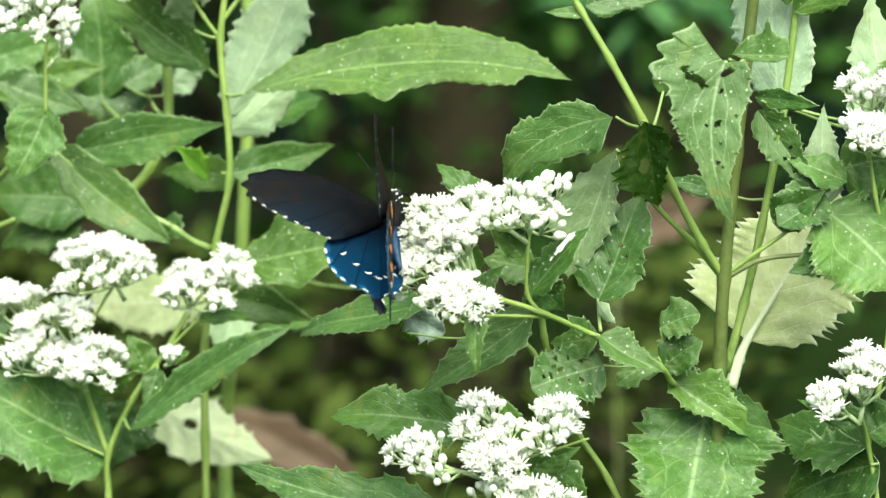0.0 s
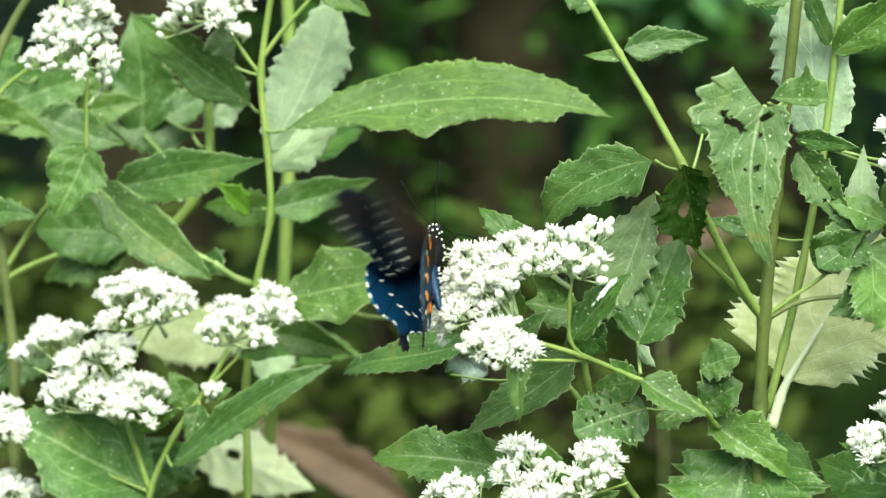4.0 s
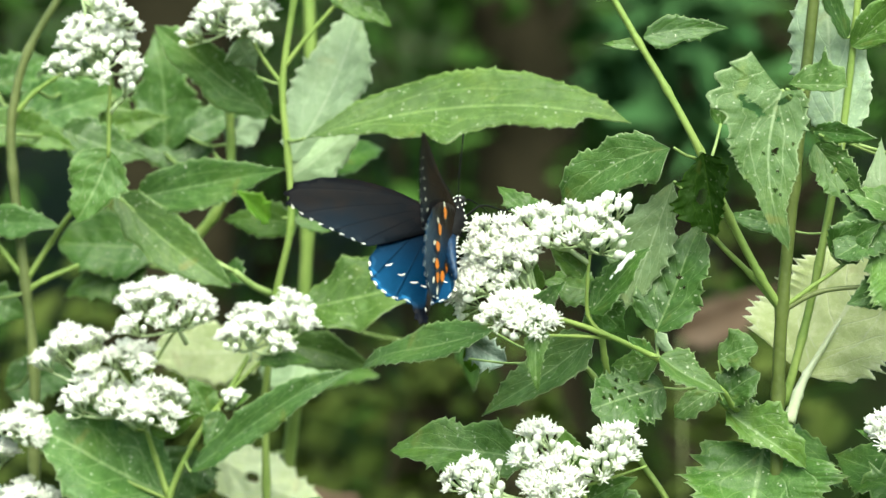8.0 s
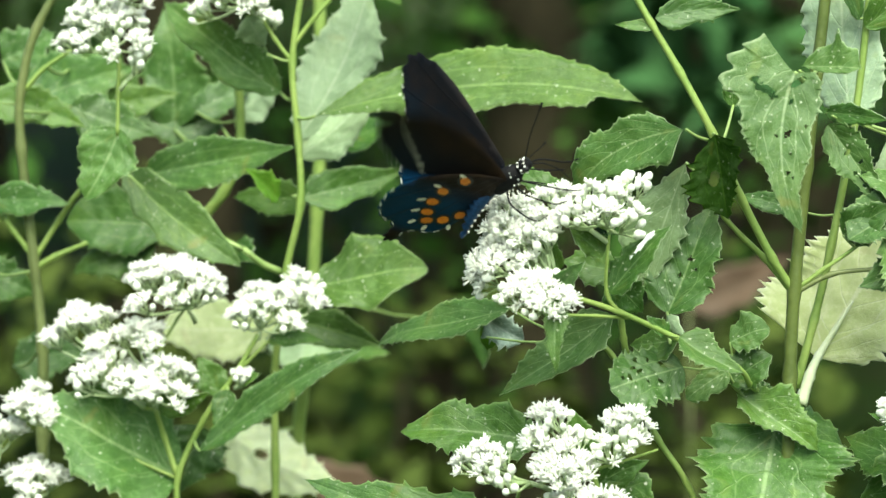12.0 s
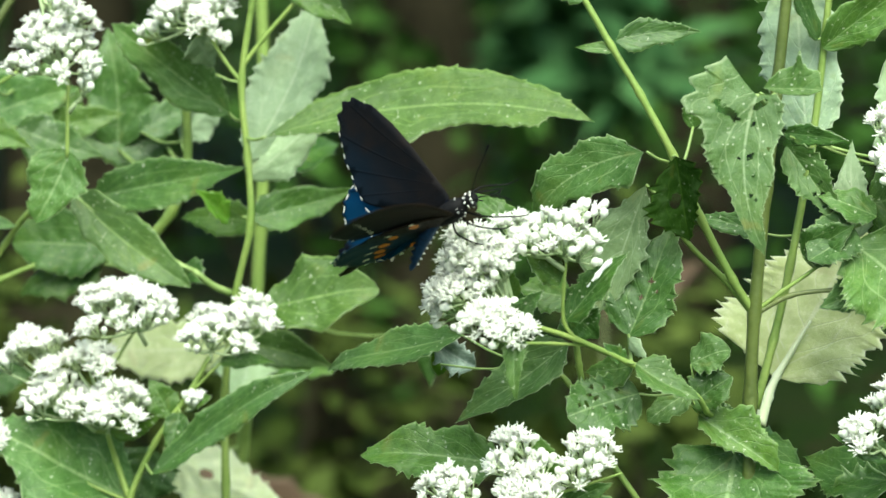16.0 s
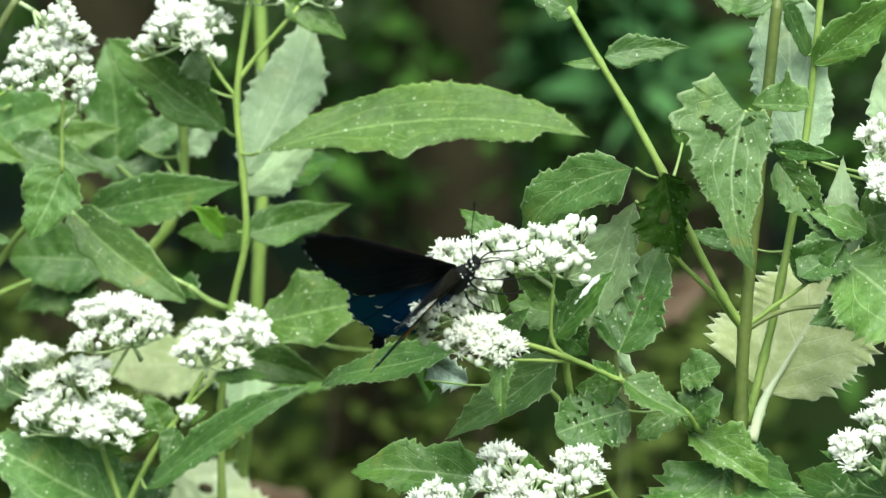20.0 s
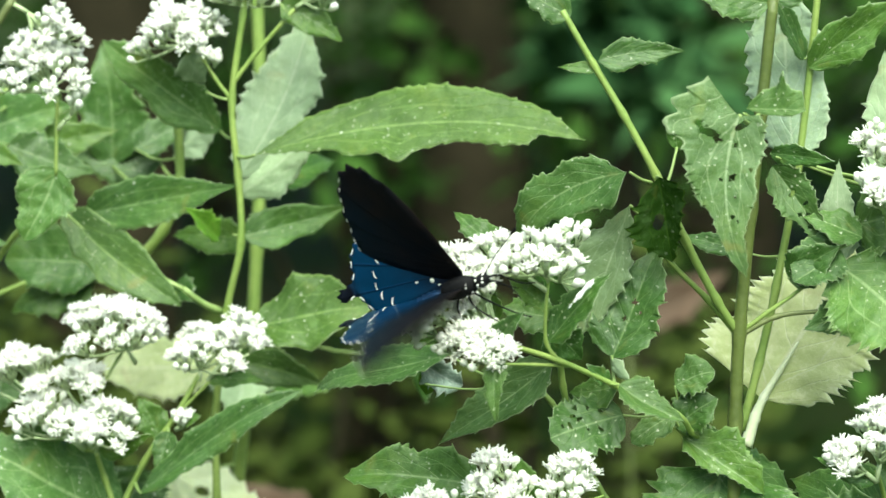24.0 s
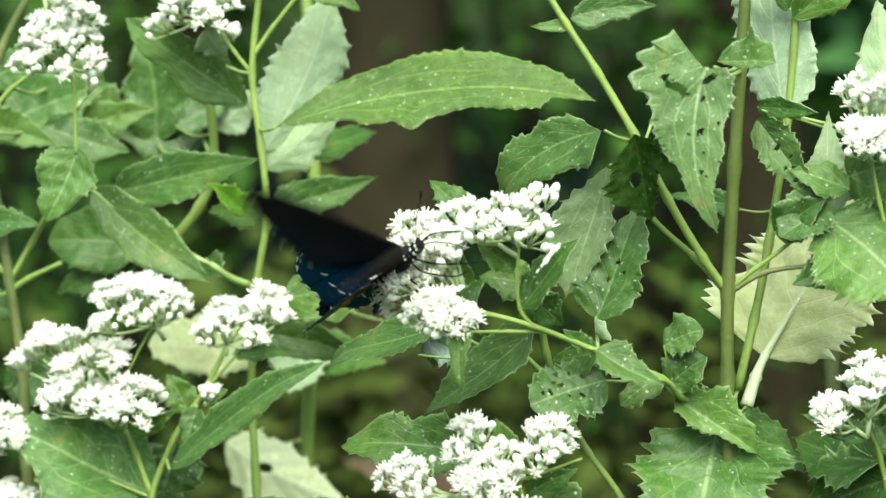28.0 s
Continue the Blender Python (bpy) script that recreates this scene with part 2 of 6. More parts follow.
def plain_material(name, a, b, scale, rough, relief=0.3, metal=0.0, detail=3.0, gloss=0.5, thin=0.0):
    """Two tones mottled at two scales; thin: the share of light that passes through."""
    m, nt, p = material(name)
    obj = node(nt, "TexCoord").outputs["Object"]
    n = node(nt, "TexNoise", Vector=obj, Scale=scale, Detail=detail).outputs[0]
    n2 = node(nt, "TexNoise", Vector=obj, Scale=scale * 9, Detail=2.0).outputs[0]
    f = calc(nt, "ADD", calc(nt, "MULTIPLY", n, 0.75), calc(nt, "MULTIPLY", n2, 0.25))
    nt.links.new(ramp(nt, f, (0.32, a), (0.68, b)), p.inputs["Base Color"])
    p.inputs["Roughness"].default_value, p.inputs["Metallic"].default_value = rough, metal
    p.inputs["Specular IOR Level"].default_value = gloss
    if relief:
        bump(nt, p, f, relief, 0.25 / scale)
    if thin:
        tr = node(nt, "BsdfTranslucent", Color=(*b, 1))
        ms = node(nt, "MixShader", i0=thin, i1=p.outputs[0], i2=tr.outputs[0])
        nt.links.new(ms.outputs[0], nt.nodes["Material Output"].inputs[0])
    return m


STEM = plain_material("stem", (0.17, 0.27, 0.055), (0.29, 0.38, 0.10), 60, 0.5)
STEM_OLIVE = plain_material("stem_olive", (0.075, 0.105, 0.022), (0.140, 0.180, 0.042), 60, 0.5)
STEM_DARK = plain_material("stem_dark", (0.10, 0.13, 0.04), (0.17, 0.20, 0.07), 60, 0.5)
STALK_PALE = plain_material("pale_stalk", (0.60, 0.68, 0.40), (0.74, 0.78, 0.56), 200, 0.55)
STALK = plain_material("stalk", (0.36, 0.47, 0.23), (0.50, 0.59, 0.35), 200, 0.55)
PETIOLE = plain_material("petiole", (0.19, 0.29, 0.075), (0.30, 0.40, 0.14), 200, 0.5)
PETAL = plain_material("petal", (0.90, 0.91, 0.85), (0.96, 0.96, 0.92), 500, 0.6, 0.1, thin=0.32)
BUD = plain_material("bud", (0.86, 0.90, 0.79), (0.95, 0.96, 0.90), 300, 0.5, 0.1, thin=0.30)
CUP = plain_material("cup", (0.60, 0.70, 0.46), (0.78, 0.83, 0.68), 300, 0.55, 0.1, thin=0.25)
BODY_BLACK = plain_material("body_black", (0.004, 0.004, 0.005), (0.010, 0.010, 0.011), 900, 0.7, 0.5, gloss=0.12)
SPOT_WHITE = plain_material("spot_white", (0.78, 0.78, 0.72), (0.88, 0.87, 0.82), 900, 0.6, 0.1)
SPOT_CREAM = plain_material("spot_cream", (0.72, 0.70, 0.55), (0.84, 0.82, 0.70), 900, 0.6, 0.1)
SPOT_ORANGE = plain_material("spot_orange", (0.62, 0.16, 0.006), (0.76, 0.25, 0.014), 700, 0.55, 0.1)
SPOT_RIM = plain_material("spot_rim", (0.004, 0.004, 0.005), (0.008, 0.008, 0.010), 700, 0.6, 0.1)
DROPPING = plain_material("dropping", (0.62, 0.68, 0.64), (0.86, 0.88, 0.86), 250, 0.6)
DEAD_LEAF = plain_material("dead_leaf", (0.050, 0.028, 0.014), (0.105, 0.064, 0.036), 14, 0.7)
BARK = plain_material("bark", (0.022, 0.020, 0.011), (0.048, 0.040, 0.023), 9, 0.9, 0.8, gloss=0.1)


def wing_material(name, dark, sheen, p0, p1, q0, q1, metal, rough, brown=(0.007, 0.006, 0.007)):
    """Scales: the sheen colour spreads from p0 to p1 along the body axis and from q0 to q1 outwards; veins run out from the root."""
    m, nt, p = material(name)
    obj = node(nt, "TexCoord").outputs["Object"]
    xyz = node(nt, "SeparateXYZ", i0=obj).outputs
    q = calc(nt, "ABSOLUTE", xyz[1])
    n = node(nt, "TexNoise", Vector=obj, Scale=160.0, Detail=3.0).outputs[0]
    jit = calc(nt, "MULTIPLY", calc(nt, "SUBTRACT", n, 0.5), 0.008)
    fp = node(nt, "MapRange", i0=calc(nt, "ADD", xyz[0], jit), i1=p0, i2=p1).outputs[0]
    fq = node(nt, "MapRange", i0=calc(nt, "ADD", q, jit), i1=q0, i2=q1).outputs[0]
    # the tail stays dark
    tail = node(nt, "MapRange", i0=xyz[0], i1=-0.0345, i2=-0.0305).outputs[0]
    amount = calc(nt, "MULTIPLY", calc(nt, "MULTIPLY", fp, fq), tail)
    ang = calc(nt, "ARCTAN2", q, calc(nt, "SUBTRACT", xyz[0], 0.004))
    lane = calc(nt, "PINGPONG", calc(nt, "MULTIPLY", ang, 4.6), 0.5)
    vein = ramp(nt, lane, (0.0, (1, 1, 1)), (0.06, (0, 0, 0)))
    scales = node(nt, "TexNoise", Vector=obj, Scale=2600.0, Detail=2.0).outputs[0]
    base = mix(nt, ramp(nt, n, (0.35, (0, 0, 0)), (0.7, (1, 1, 1))), dark, brown)
    base = mix(nt, amount, base, sheen)
    base = mix(nt, calc(nt, "MULTIPLY", vein, 0.6), base, (0.004, 0.005, 0.008))
    base = mix(nt, calc(nt, "MULTIPLY", scales, 0.25), base, dark)
    nt.links.new(base, p.inputs["Base Color"])
    nt.links.new(calc(nt, "MULTIPLY", amount, metal), p.inputs["Metallic"])
    p.inputs["Roughness"].default_value = rough
    p.inputs["Specular IOR Level"].default_value = 0.05
    bump(nt, p, calc(nt, "ADD", scales, calc(nt, "MULTIPLY", vein, 1.5)), 0.35, 0.0002)
    return m


FORE_TOP = wing_material("forewing_top", (0.004, 0.005, 0.007), (0.008, 0.019, 0.034), 0.002, -0.016, 0.006, 0.034, 0.3, 0.5, (0.010, 0.008, 0.008))
FORE_UNDER = wing_material("forewing_under", (0.009, 0.007, 0.006), (0.008, 0.020, 0.036), 0.004, -0.018, 0.006, 0.03, 0.2, 0.6, (0.022, 0.013, 0.007))
HIND_TOP = wing_material("hindwing_top", (0.004, 0.005, 0.009), (0.009, 0.066, 0.165), -0.006, -0.022, -0.002, 0.002, 0.7, 0.38, (0.005, 0.008, 0.016))
HIND_UNDER = wing_material("hindwing_under", (0.022, 0.015, 0.010), (0.007, 0.044, 0.100), -0.009, -0.018, -0.002, 0.002, 0.35, 0.45)
ABDOMEN_BLUE = plain_material("abdomen_blue", (0.004, 0.014, 0.040), (0.010, 0.050, 0.13), 900, 0.45, 0.3, 0.3)


# ---- mesh helpers ----
def mesh_object(name, verts, faces, mats, parent=None, slots=None, smooth=True, uvs=None):
    me = bpy.data.meshes.new(name)
    me.from_pydata(verts, [], faces)
    for m in mats:
        me.materials.append(m)
    if slots is not None:
        me.polygons.foreach_set("material_index", slots)
    if uvs is not None:
        layer = me.uv_layers.new(name="UVMap")
        idx = np.zeros(len(me.loops), dtype=np.int32)
        me.loops.foreach_get("vertex_index", idx)
        layer.data.foreach_set("uv", np.asarray(uvs, dtype=np.float32)[idx].ravel())
    me.polygons.foreach_set("use_smooth", [smooth] * len(faces))
    me.update()
    ob = new(name, me)
    ob.parent = parent
    return ob


def frame_from(axis, normal):
    y = Vector(axis).normalized()
    z = Vector(normal)
    z = (z - y * z.dot(y)).normalized()
    x = y.cross(z)
    return Matrix(((x.x, y.x, z.x), (x.y, y.y, z.y), (x.z, y.z, z.z))).to_4x4()


def curve_points(points, steps):
    """A smooth line through a few points."""
    p = [Vector(v) for v in points]
    p = [p[0] * 2 - p[1], *p, p[-1] * 2 - p[-2]]
    out = []
    for i in range(1, len(p) - 2):
        for s in range(steps):
            t = s / steps
            a, b, c, d = p[i - 1 : i + 3]
            out.append(0.5 * (2 * b + (c - a) * t + (2 * a - 5 * b + 4 * c - d) * t * t + (3 * b - a - 3 * c + d) * t ** 3))
    return out + [p[-2]]


def tube(points, r0, r1, sides=8, steps=6, knots=0.0):
    line = curve_points(points, steps) if len(points) > 2 or steps > 1 else [Vector(v) for v in points]
    verts, faces = [], []
    n = len(line)
    side = Vector((1, 0.1, 0))
    for i, c in enumerate(line):
        d = (line[min(i + 1, n - 1)] - line[max(i - 1, 0)]).normalized()
        side = (side - d * side.dot(d)).normalized()
        up = d.cross(side)
        r = r0 + (r1 - r0) * i / (n - 1)
        if knots and i % steps == 0 and 0 < i < n - 1:
            r *= 1 + knots
        for k in range(sides):
            a = 2 * math.pi * k / sides
            verts.append(c + (side * math.cos(a) + up * math.sin(a)) * r)
    for i in range(n - 1):
        for k in range(sides):
            l = (k + 1) % sides
            faces.append((i * sides + k, i * sides + l, (i + 1) * sides + l, (i + 1) * sides + k))
    faces.append(tuple(range(sides))[::-1])
    faces.append(tuple((n - 1) * sides + k for k in range(sides)))
    return verts, faces


def joined(pieces):
    verts, faces = [], []
    for v, f in pieces:
        o = len(verts)
        verts += v
        faces += [tuple(i + o for i in q) for q in f]
    return verts, faces


# ---- plants ----
def plant(x, y, label, group="boneset plants"):
    """The root of a plant on the ground; its stems, leaves and flower clusters are its parts."""
    ob = new("boneset_plant")
    ob.location = (x, y, 0)
    return tagged(ob, label, "plant", group)


def local(owner, p):
    return Vector(p) - owner.location


def stem(owner, points, r0, r1, mat=None, name="stem", knots=0.25):
    v, f = tube([local(owner, p) for p in points], r0, r1, knots=knots)
    return mesh_object(name, v, f, [mat or STEM], owner)


def leaf(owner, base, tip, width, turn=0.0, tilt=0.35, back=False, fold=0.25, sag=0.12, teeth=11, depth=0.11, shape=(0.6, 1.25), bend=0.0, holes=(), seed=0, left=None, right=None, heart=0.0, mats=None, name="leaf", label=""):
    """A toothed blade from base to tip. turn: degrees about its length away from facing (0, -1, tilt); back: the underside shows;
    bend: sideways bow of the midrib; holes: (along, across, radius) in shares of the length; left, right: (along, half width)
    pairs in shares of the width, looking from base to tip, in place of shape; heart: how far the right side of the base
    reaches back past the stalk, in shares of the length."""
    rng = random.Random(seed * 7 + int(abs(base[0] * 9000)) + int(abs(tip[2] * 7000)))
    a, b = local(owner, base), local(owner, tip)
    length = (b - a).length
    y = (b - a).normalized()
    normal = Vector((0, -1, tilt))
    normal = Matrix.Rotation(radians(turn), 3, y) @ (normal - y * normal.dot(y))
    if back:
        normal, left, right, bend = -normal, right, left, -bend
    m = frame_from(y, normal)
    m.translation = a
    per = 9 if holes else 6 if width > 0.006 else 4
    rows, half = teeth * per, 20 if holes else 6 if width > 0.012 else 4
    top = (shape[0] / (shape[0] + shape[1])) ** shape[0] * (shape[1] / (shape[0] + shape[1])) ** shape[1]
    sway, twist, curl = rng.uniform(-0.05, 0.05), rng.uniform(-0.3, 0.3), rng.uniform(0.0, 0.9)
    wave, phase = rng.uniform(0.07, 0.17), rng.uniform(0, 6)
    if left or right:
        sway = 0.0
    edges = {}
    for side in (-1, 1):
        # irregular teeth: uneven spacing, uneven depth, a few nearly gone
        cuts = [0.0]
        while cuts[-1] < 1.0:
            cuts.append(cuts[-1] + rng.choice((0.45, 0.7, 0.9, 1.1, 1.4)) / teeth)
        jag = [rng.choice((0.3, 0.6, 0.8, 1.0, 1.2, 1.5)) for _ in cuts]
        lump = [rng.choice((-0.2, -0.08, 0.0, 0.06, 0.1)) for _ in range(9)]
        given = {-1: left, 1: right}[side]
        for i in range(rows + 1):
            s = i / rows
            if given:
                pts = [(0.0, 0.0), *given, (1.0, 0.0)]
                j = max(n for n in range(len(pts) - 1) if pts[n][0] <= s or n == 0)
                (s0, w0), (s1, w1) = pts[j], pts[j + 1]
                f = min(1.0, max(0.0, (s - s0) / max(1e-6, s1 - s0)))
                w = (w0 + (w1 - w0) * (f * 0.5 + 0.5 * f * f * (3 - 2 * f))) * width
            else:
                w = max(s, 1e-4) ** shape[0] * max(1 - s, 0) ** shape[1] / top * width / 2
            j = max(n for n in range(len(cuts) - 1) if cuts[n] <= s)
            saw = (s - cuts[j]) / (cuts[j + 1] - cuts[j])
            f = s * 7.999
            w *= 1 + lump[int(f)] + (lump[int(f) + 1] - lump[int(f)]) * (f % 1)
            tooth = 0.0
            if 0.05 < s < 0.96:
                tooth = 1.5 * depth * jag[j] * (saw ** 1.6 - 0.42) * (0.35 * min(w, width * 0.4) + 0.1 * width) * 4.4
            edges[side, i] = (w, tooth, saw * min(1.0, jag[j]))
    verts, uvs, faces, slots = [], [], [], []
    grid = {}
    for layer in (0, 1):
        for i in range(rows + 1):
            s = i / rows
            rib = length * (bend * 4 * s * (1 - s) + sway * math.sin(s * 3.1))
            for k in range(-half, half + 1):
                t = k / half
                w, tooth, saw = edges[1 if k > 0 else -1, i]
                edge = max(0.0, (abs(t) - 0.6) / 0.4) ** 1.5
                x = rib + t * w + math.copysign(tooth, t) * edge
                yy = s * length + edge * saw * length / teeth * 0.22
                if heart and k > 0 and s < 0.35:
                    yy -= heart * length * t ** 1.2 * (1 - s / 0.35) ** 2
                z = fold * abs(t) * w + sag * length * s * (s - 1)
                z += wave * w * math.sin(s * 13 + phase + (2.0 if k > 0 else 0.0)) * abs(t) ** 2
                z += 0.022 * w * math.sin(s * 34 - abs(t) * 6) * (1 - abs(t)) * abs(t) * 4
                z += math.sin(s * 2.2 + phase) * twist * t * w
                z -= curl * length * max(0.0, s - 0.6) ** 2
                z -= layer * 0.00024
                grid[layer, i, k] = len(verts)
                verts.append((x, yy, z))
                uvs.append((s, 0.5 + t * 0.5))
    ragged = [(hs, hx, hr * rng.uniform(0.85, 1.1), rng.uniform(0, 6), rng.randint(2, 4)) for hs, hx, hr in holes]

    def gone(i, k):
        s, t = (i + 0.5) / rows, (k + 0.5) / half
        w = edges[1 if k >= 0 else -1, i][0]
        for hs, hx, hr, ph, lobes in ragged:
            u, v = (s - hs) * length, t * w - hx * length
            if math.hypot(u, v) < hr * length * (1 + 0.3 * math.sin(lobes * math.atan2(v, u) + ph)):
                return True
        return False
    keep = {(i, k): not gone(i, k) for i in range(rows) for k in range(-half, half)}
    for (i, k), ok in keep.items():
        if not ok:
            continue
        for layer in (0, 1):
            q = (grid[layer, i, k], grid[layer, i, k + 1], grid[layer, i + 1, k + 1], grid[layer, i + 1, k])
            faces.append(q if layer == 0 else q[::-1])
            slots.append(layer)
        for di, dk, e in ((0, -1, ((i, k), (i + 1, k))), (0, 1, ((i + 1, k + 1), (i, k + 1)))):
            if not keep.get((i + di, k + dk), False):
                (i0, k0), (i1, k1) = e
                faces.append((grid[0, i0, k0], grid[0, i1, k1], grid[1, i1, k1], grid[1, i0, k0]))
                slots.append(1)
    ob = mesh_object(name, verts, faces, mats or [LEAF_TOP, LEAF_UNDER], owner, slots, True, uvs)
    ob.matrix_basis = m
    if label:
        tagged(ob, label)
    return ob


def petiole(owner, a, b, r=0.0007, name="petiole"):
    a, b = Vector(a), Vector(b)
    mid = (a + b) / 2 + Vector((0, 0, -0.06 * (b - a).length))
    v, f = tube([local(owner, p) for p in (a, mid, b)], r, r * 0.8, 6, 3)
    return mesh_object(name, v, f, [PETIOLE], owner)


def ball(c, r, squash=1.0, seg=7, rings=4):
    verts, faces = [Vector(c) + Vector((0, 0, -r * squash))], []
    for i in range(1, rings):
        a = math.pi * i / rings
        for k in range(seg):
            verts.append(Vector(c) + Vector((r * math.sin(a) * math.cos(2 * math.pi * k / seg), r * math.sin(a) * math.sin(2 * math.pi * k / seg), -r * squash * math.cos(a))))
    verts.append(Vector(c) + Vector((0, 0, r * squash)))
    for k in range(seg):
        l = (k + 1) % seg
        faces.append((0, 1 + l, 1 + k))
        for i in range(rings - 2):
            o = 1 + i * seg
            faces.append((o + k, o + l, o + seg + l, o + seg + k))
        o = 1 + (rings - 2) * seg
        faces.append((o + k, o + l, len(verts) - 1))
    return verts, faces


def floret_mesh(name, open_share, seed):
    """One small flower head, pointing along +z: a green cup, then closed white buds or bristly open florets."""
    rng = random.Random(seed)
    cup = ball((0, 0, 0.0008), 0.00075, 1.6, 7, 4)
    parts, slots = [cup], [1] * len(cup[1])
    if open_share == 0:
        long = (1.0, 1.12, 1.3)[seed % 3]
        b = ball((0, 0, 0.0015 + 0.0008 * long), 0.00128, long, 10, 7)
        parts.append(b)
        slots += [2] * len(b[1])
    else:
        # a few florets with a rounded end each, and a brush of long curling styles out of them
        for n in range(5):
            a, lean = n * 1.2566 + rng.uniform(-0.3, 0.3), rng.uniform(0.2, 0.7)
            l = rng.uniform(0.0016, 0.0026)
            d = Vector((math.cos(a) * lean, math.sin(a) * lean, 1)).normalized()
            o = Vector((math.cos(a), math.sin(a), 0)) * 0.0003 + Vector((0, 0, 0.0012))
            for piece in (tube([o, o + d * l], 0.00022, 0.00034, 5, 1), ball(o + d * l, 0.00062, 1.0, 7, 5)):
                parts.append(piece)
                slots += [2] * len(piece[1])
        for n in range(15):
            a, lean = n * 2.4 + rng.uniform(-0.3, 0.3), rng.uniform(0.1, 1.25)
            l = rng.uniform(0.0024, 0.0038)
            d = Vector((math.cos(a) * lean, math.sin(a) * lean, 1)).normalized()
            o = Vector((math.cos(a), math.sin(a), 0)) * 0.0004 + Vector((0, 0, 0.0012))
            b = a + rng.uniform(-1.4, 1.4)
            t = tube([o, o + d * l * 0.6, o + d * l + Vector((math.cos(b), math.sin(b), 0.2)) * 0.0005], 0.00024, 0.00021, 4, 1)
            parts.append(t)
            slots += [0] * len(t[1])
    v, f = joined(parts)
    me = bpy.data.meshes.new(name)
    me.from_pydata(v, [], f)
    for m in (PETAL, CUP, BUD):
        me.materials.append(m)
    me.polygons.foreach_set("material_index", slots)
    me.polygons.foreach_set("use_smooth", [True] * len(f))
    me.update()
    return me


OPEN = [floret_mesh("floret", 1, s) for s in range(4)]
SHUT = [floret_mesh("floret", 0, s) for s in (9, 10, 11)]


def cluster(owner, foot, centre, wide, high, count, opened=0.75, lean=(0, -0.25, 1), seed=0, size=1.0):
    """A flat-topped flower cluster: stalks from foot fan out to small heads over a dome round centre."""
    rng = random.Random(seed)
    foot, centre = local(owner, foot), local(owner, centre)
    up = Vector(lean).normalized()
    side = up.orthogonal().normalized()
    other = up.cross(side)
    # heads stand in small rounded tufts with gaps between the tufts
    tufts = max(3, round(count / 7))
    heads, ribs = [], []
    knot = foot + (centre - foot) * 0.35
    ribs.append(tube([foot, knot], 0.0008, 0.0007, 5, 1))
    spread = wide / 2 / math.sqrt(tufts) * 0.92
    for n in range(tufts):
        r = math.sqrt((n + 0.4) / tufts)
        a = n * 2.39996 + seed + rng.uniform(-0.35, 0.35)
        rr = r * wide / 2 * 0.88 * rng.uniform(0.85, 1.12)
        hub = centre + side * (rr * math.cos(a)) + other * (rr * math.sin(a)) + up * (high * (0.35 - 0.8 * r * r) + rng.uniform(-0.22, 0.22) * high)
        lift = ((hub - knot).normalized() + up * 0.8).normalized()
        base = hub - lift * (spread * 0.9 + 0.0012)
        ribs.append(tube([knot, knot + (base - knot) * 0.6 - up * 0.0006, base], 0.00055, 0.0004, 4, 2))
        across = lift.orthogonal().normalized()
        along = lift.cross(across)
        few = max(4, round(count * 1.08 / tufts + rng.uniform(-1.4, 1.4)))
        for k in range(few):
            q = math.sqrt((k + 0.3) / few)
            b = k * 2.39996 + rng.uniform(-0.3, 0.3)
            out = across * math.cos(b) + along * math.sin(b)
            p = hub + out * (q * spread * rng.uniform(0.85, 1.15)) + lift * (spread * (0.3 - 0.75 * q * q) + rng.uniform(-0.0004, 0.0004))
            p = p + up * rng.uniform(-0.0007, 0.0011)
            ribs.append(tube([base, p], 0.0003, 0.00026, 3, 1))
            heads.append((p, (lift * 0.7 + up * 0.5 + out * q * 0.6).normalized(), max(r, 0.35) * (0.6 + 0.4 * q)))
    v, f = joined(ribs)
    top = mesh_object("corymb", v, f, [STALK], owner)
    for p, way, r in heads:
        shut = rng.random() > opened * (1.15 - 0.45 * r)
        ob = new("floret", rng.choice(SHUT if shut else OPEN))
        ob.parent = top
        way = (way + Vector((rng.uniform(-0.25, 0.25), rng.uniform(-0.25, 0.25), rng.uniform(-0.15, 0.25)))).normalized()
        q = way.to_track_quat("Z", "Y").to_matrix().to_4x4() @ Matrix.Rotation(rng.uniform(0, 6.28), 4, "Z")
        s = size * rng.uniform(0.75, 1.08) * (1.0 if shut else 0.95)
        ob.matrix_basis = Matrix.Translation(p) @ q @ Matrix.Diagonal((s, s, s, 1))
    return top


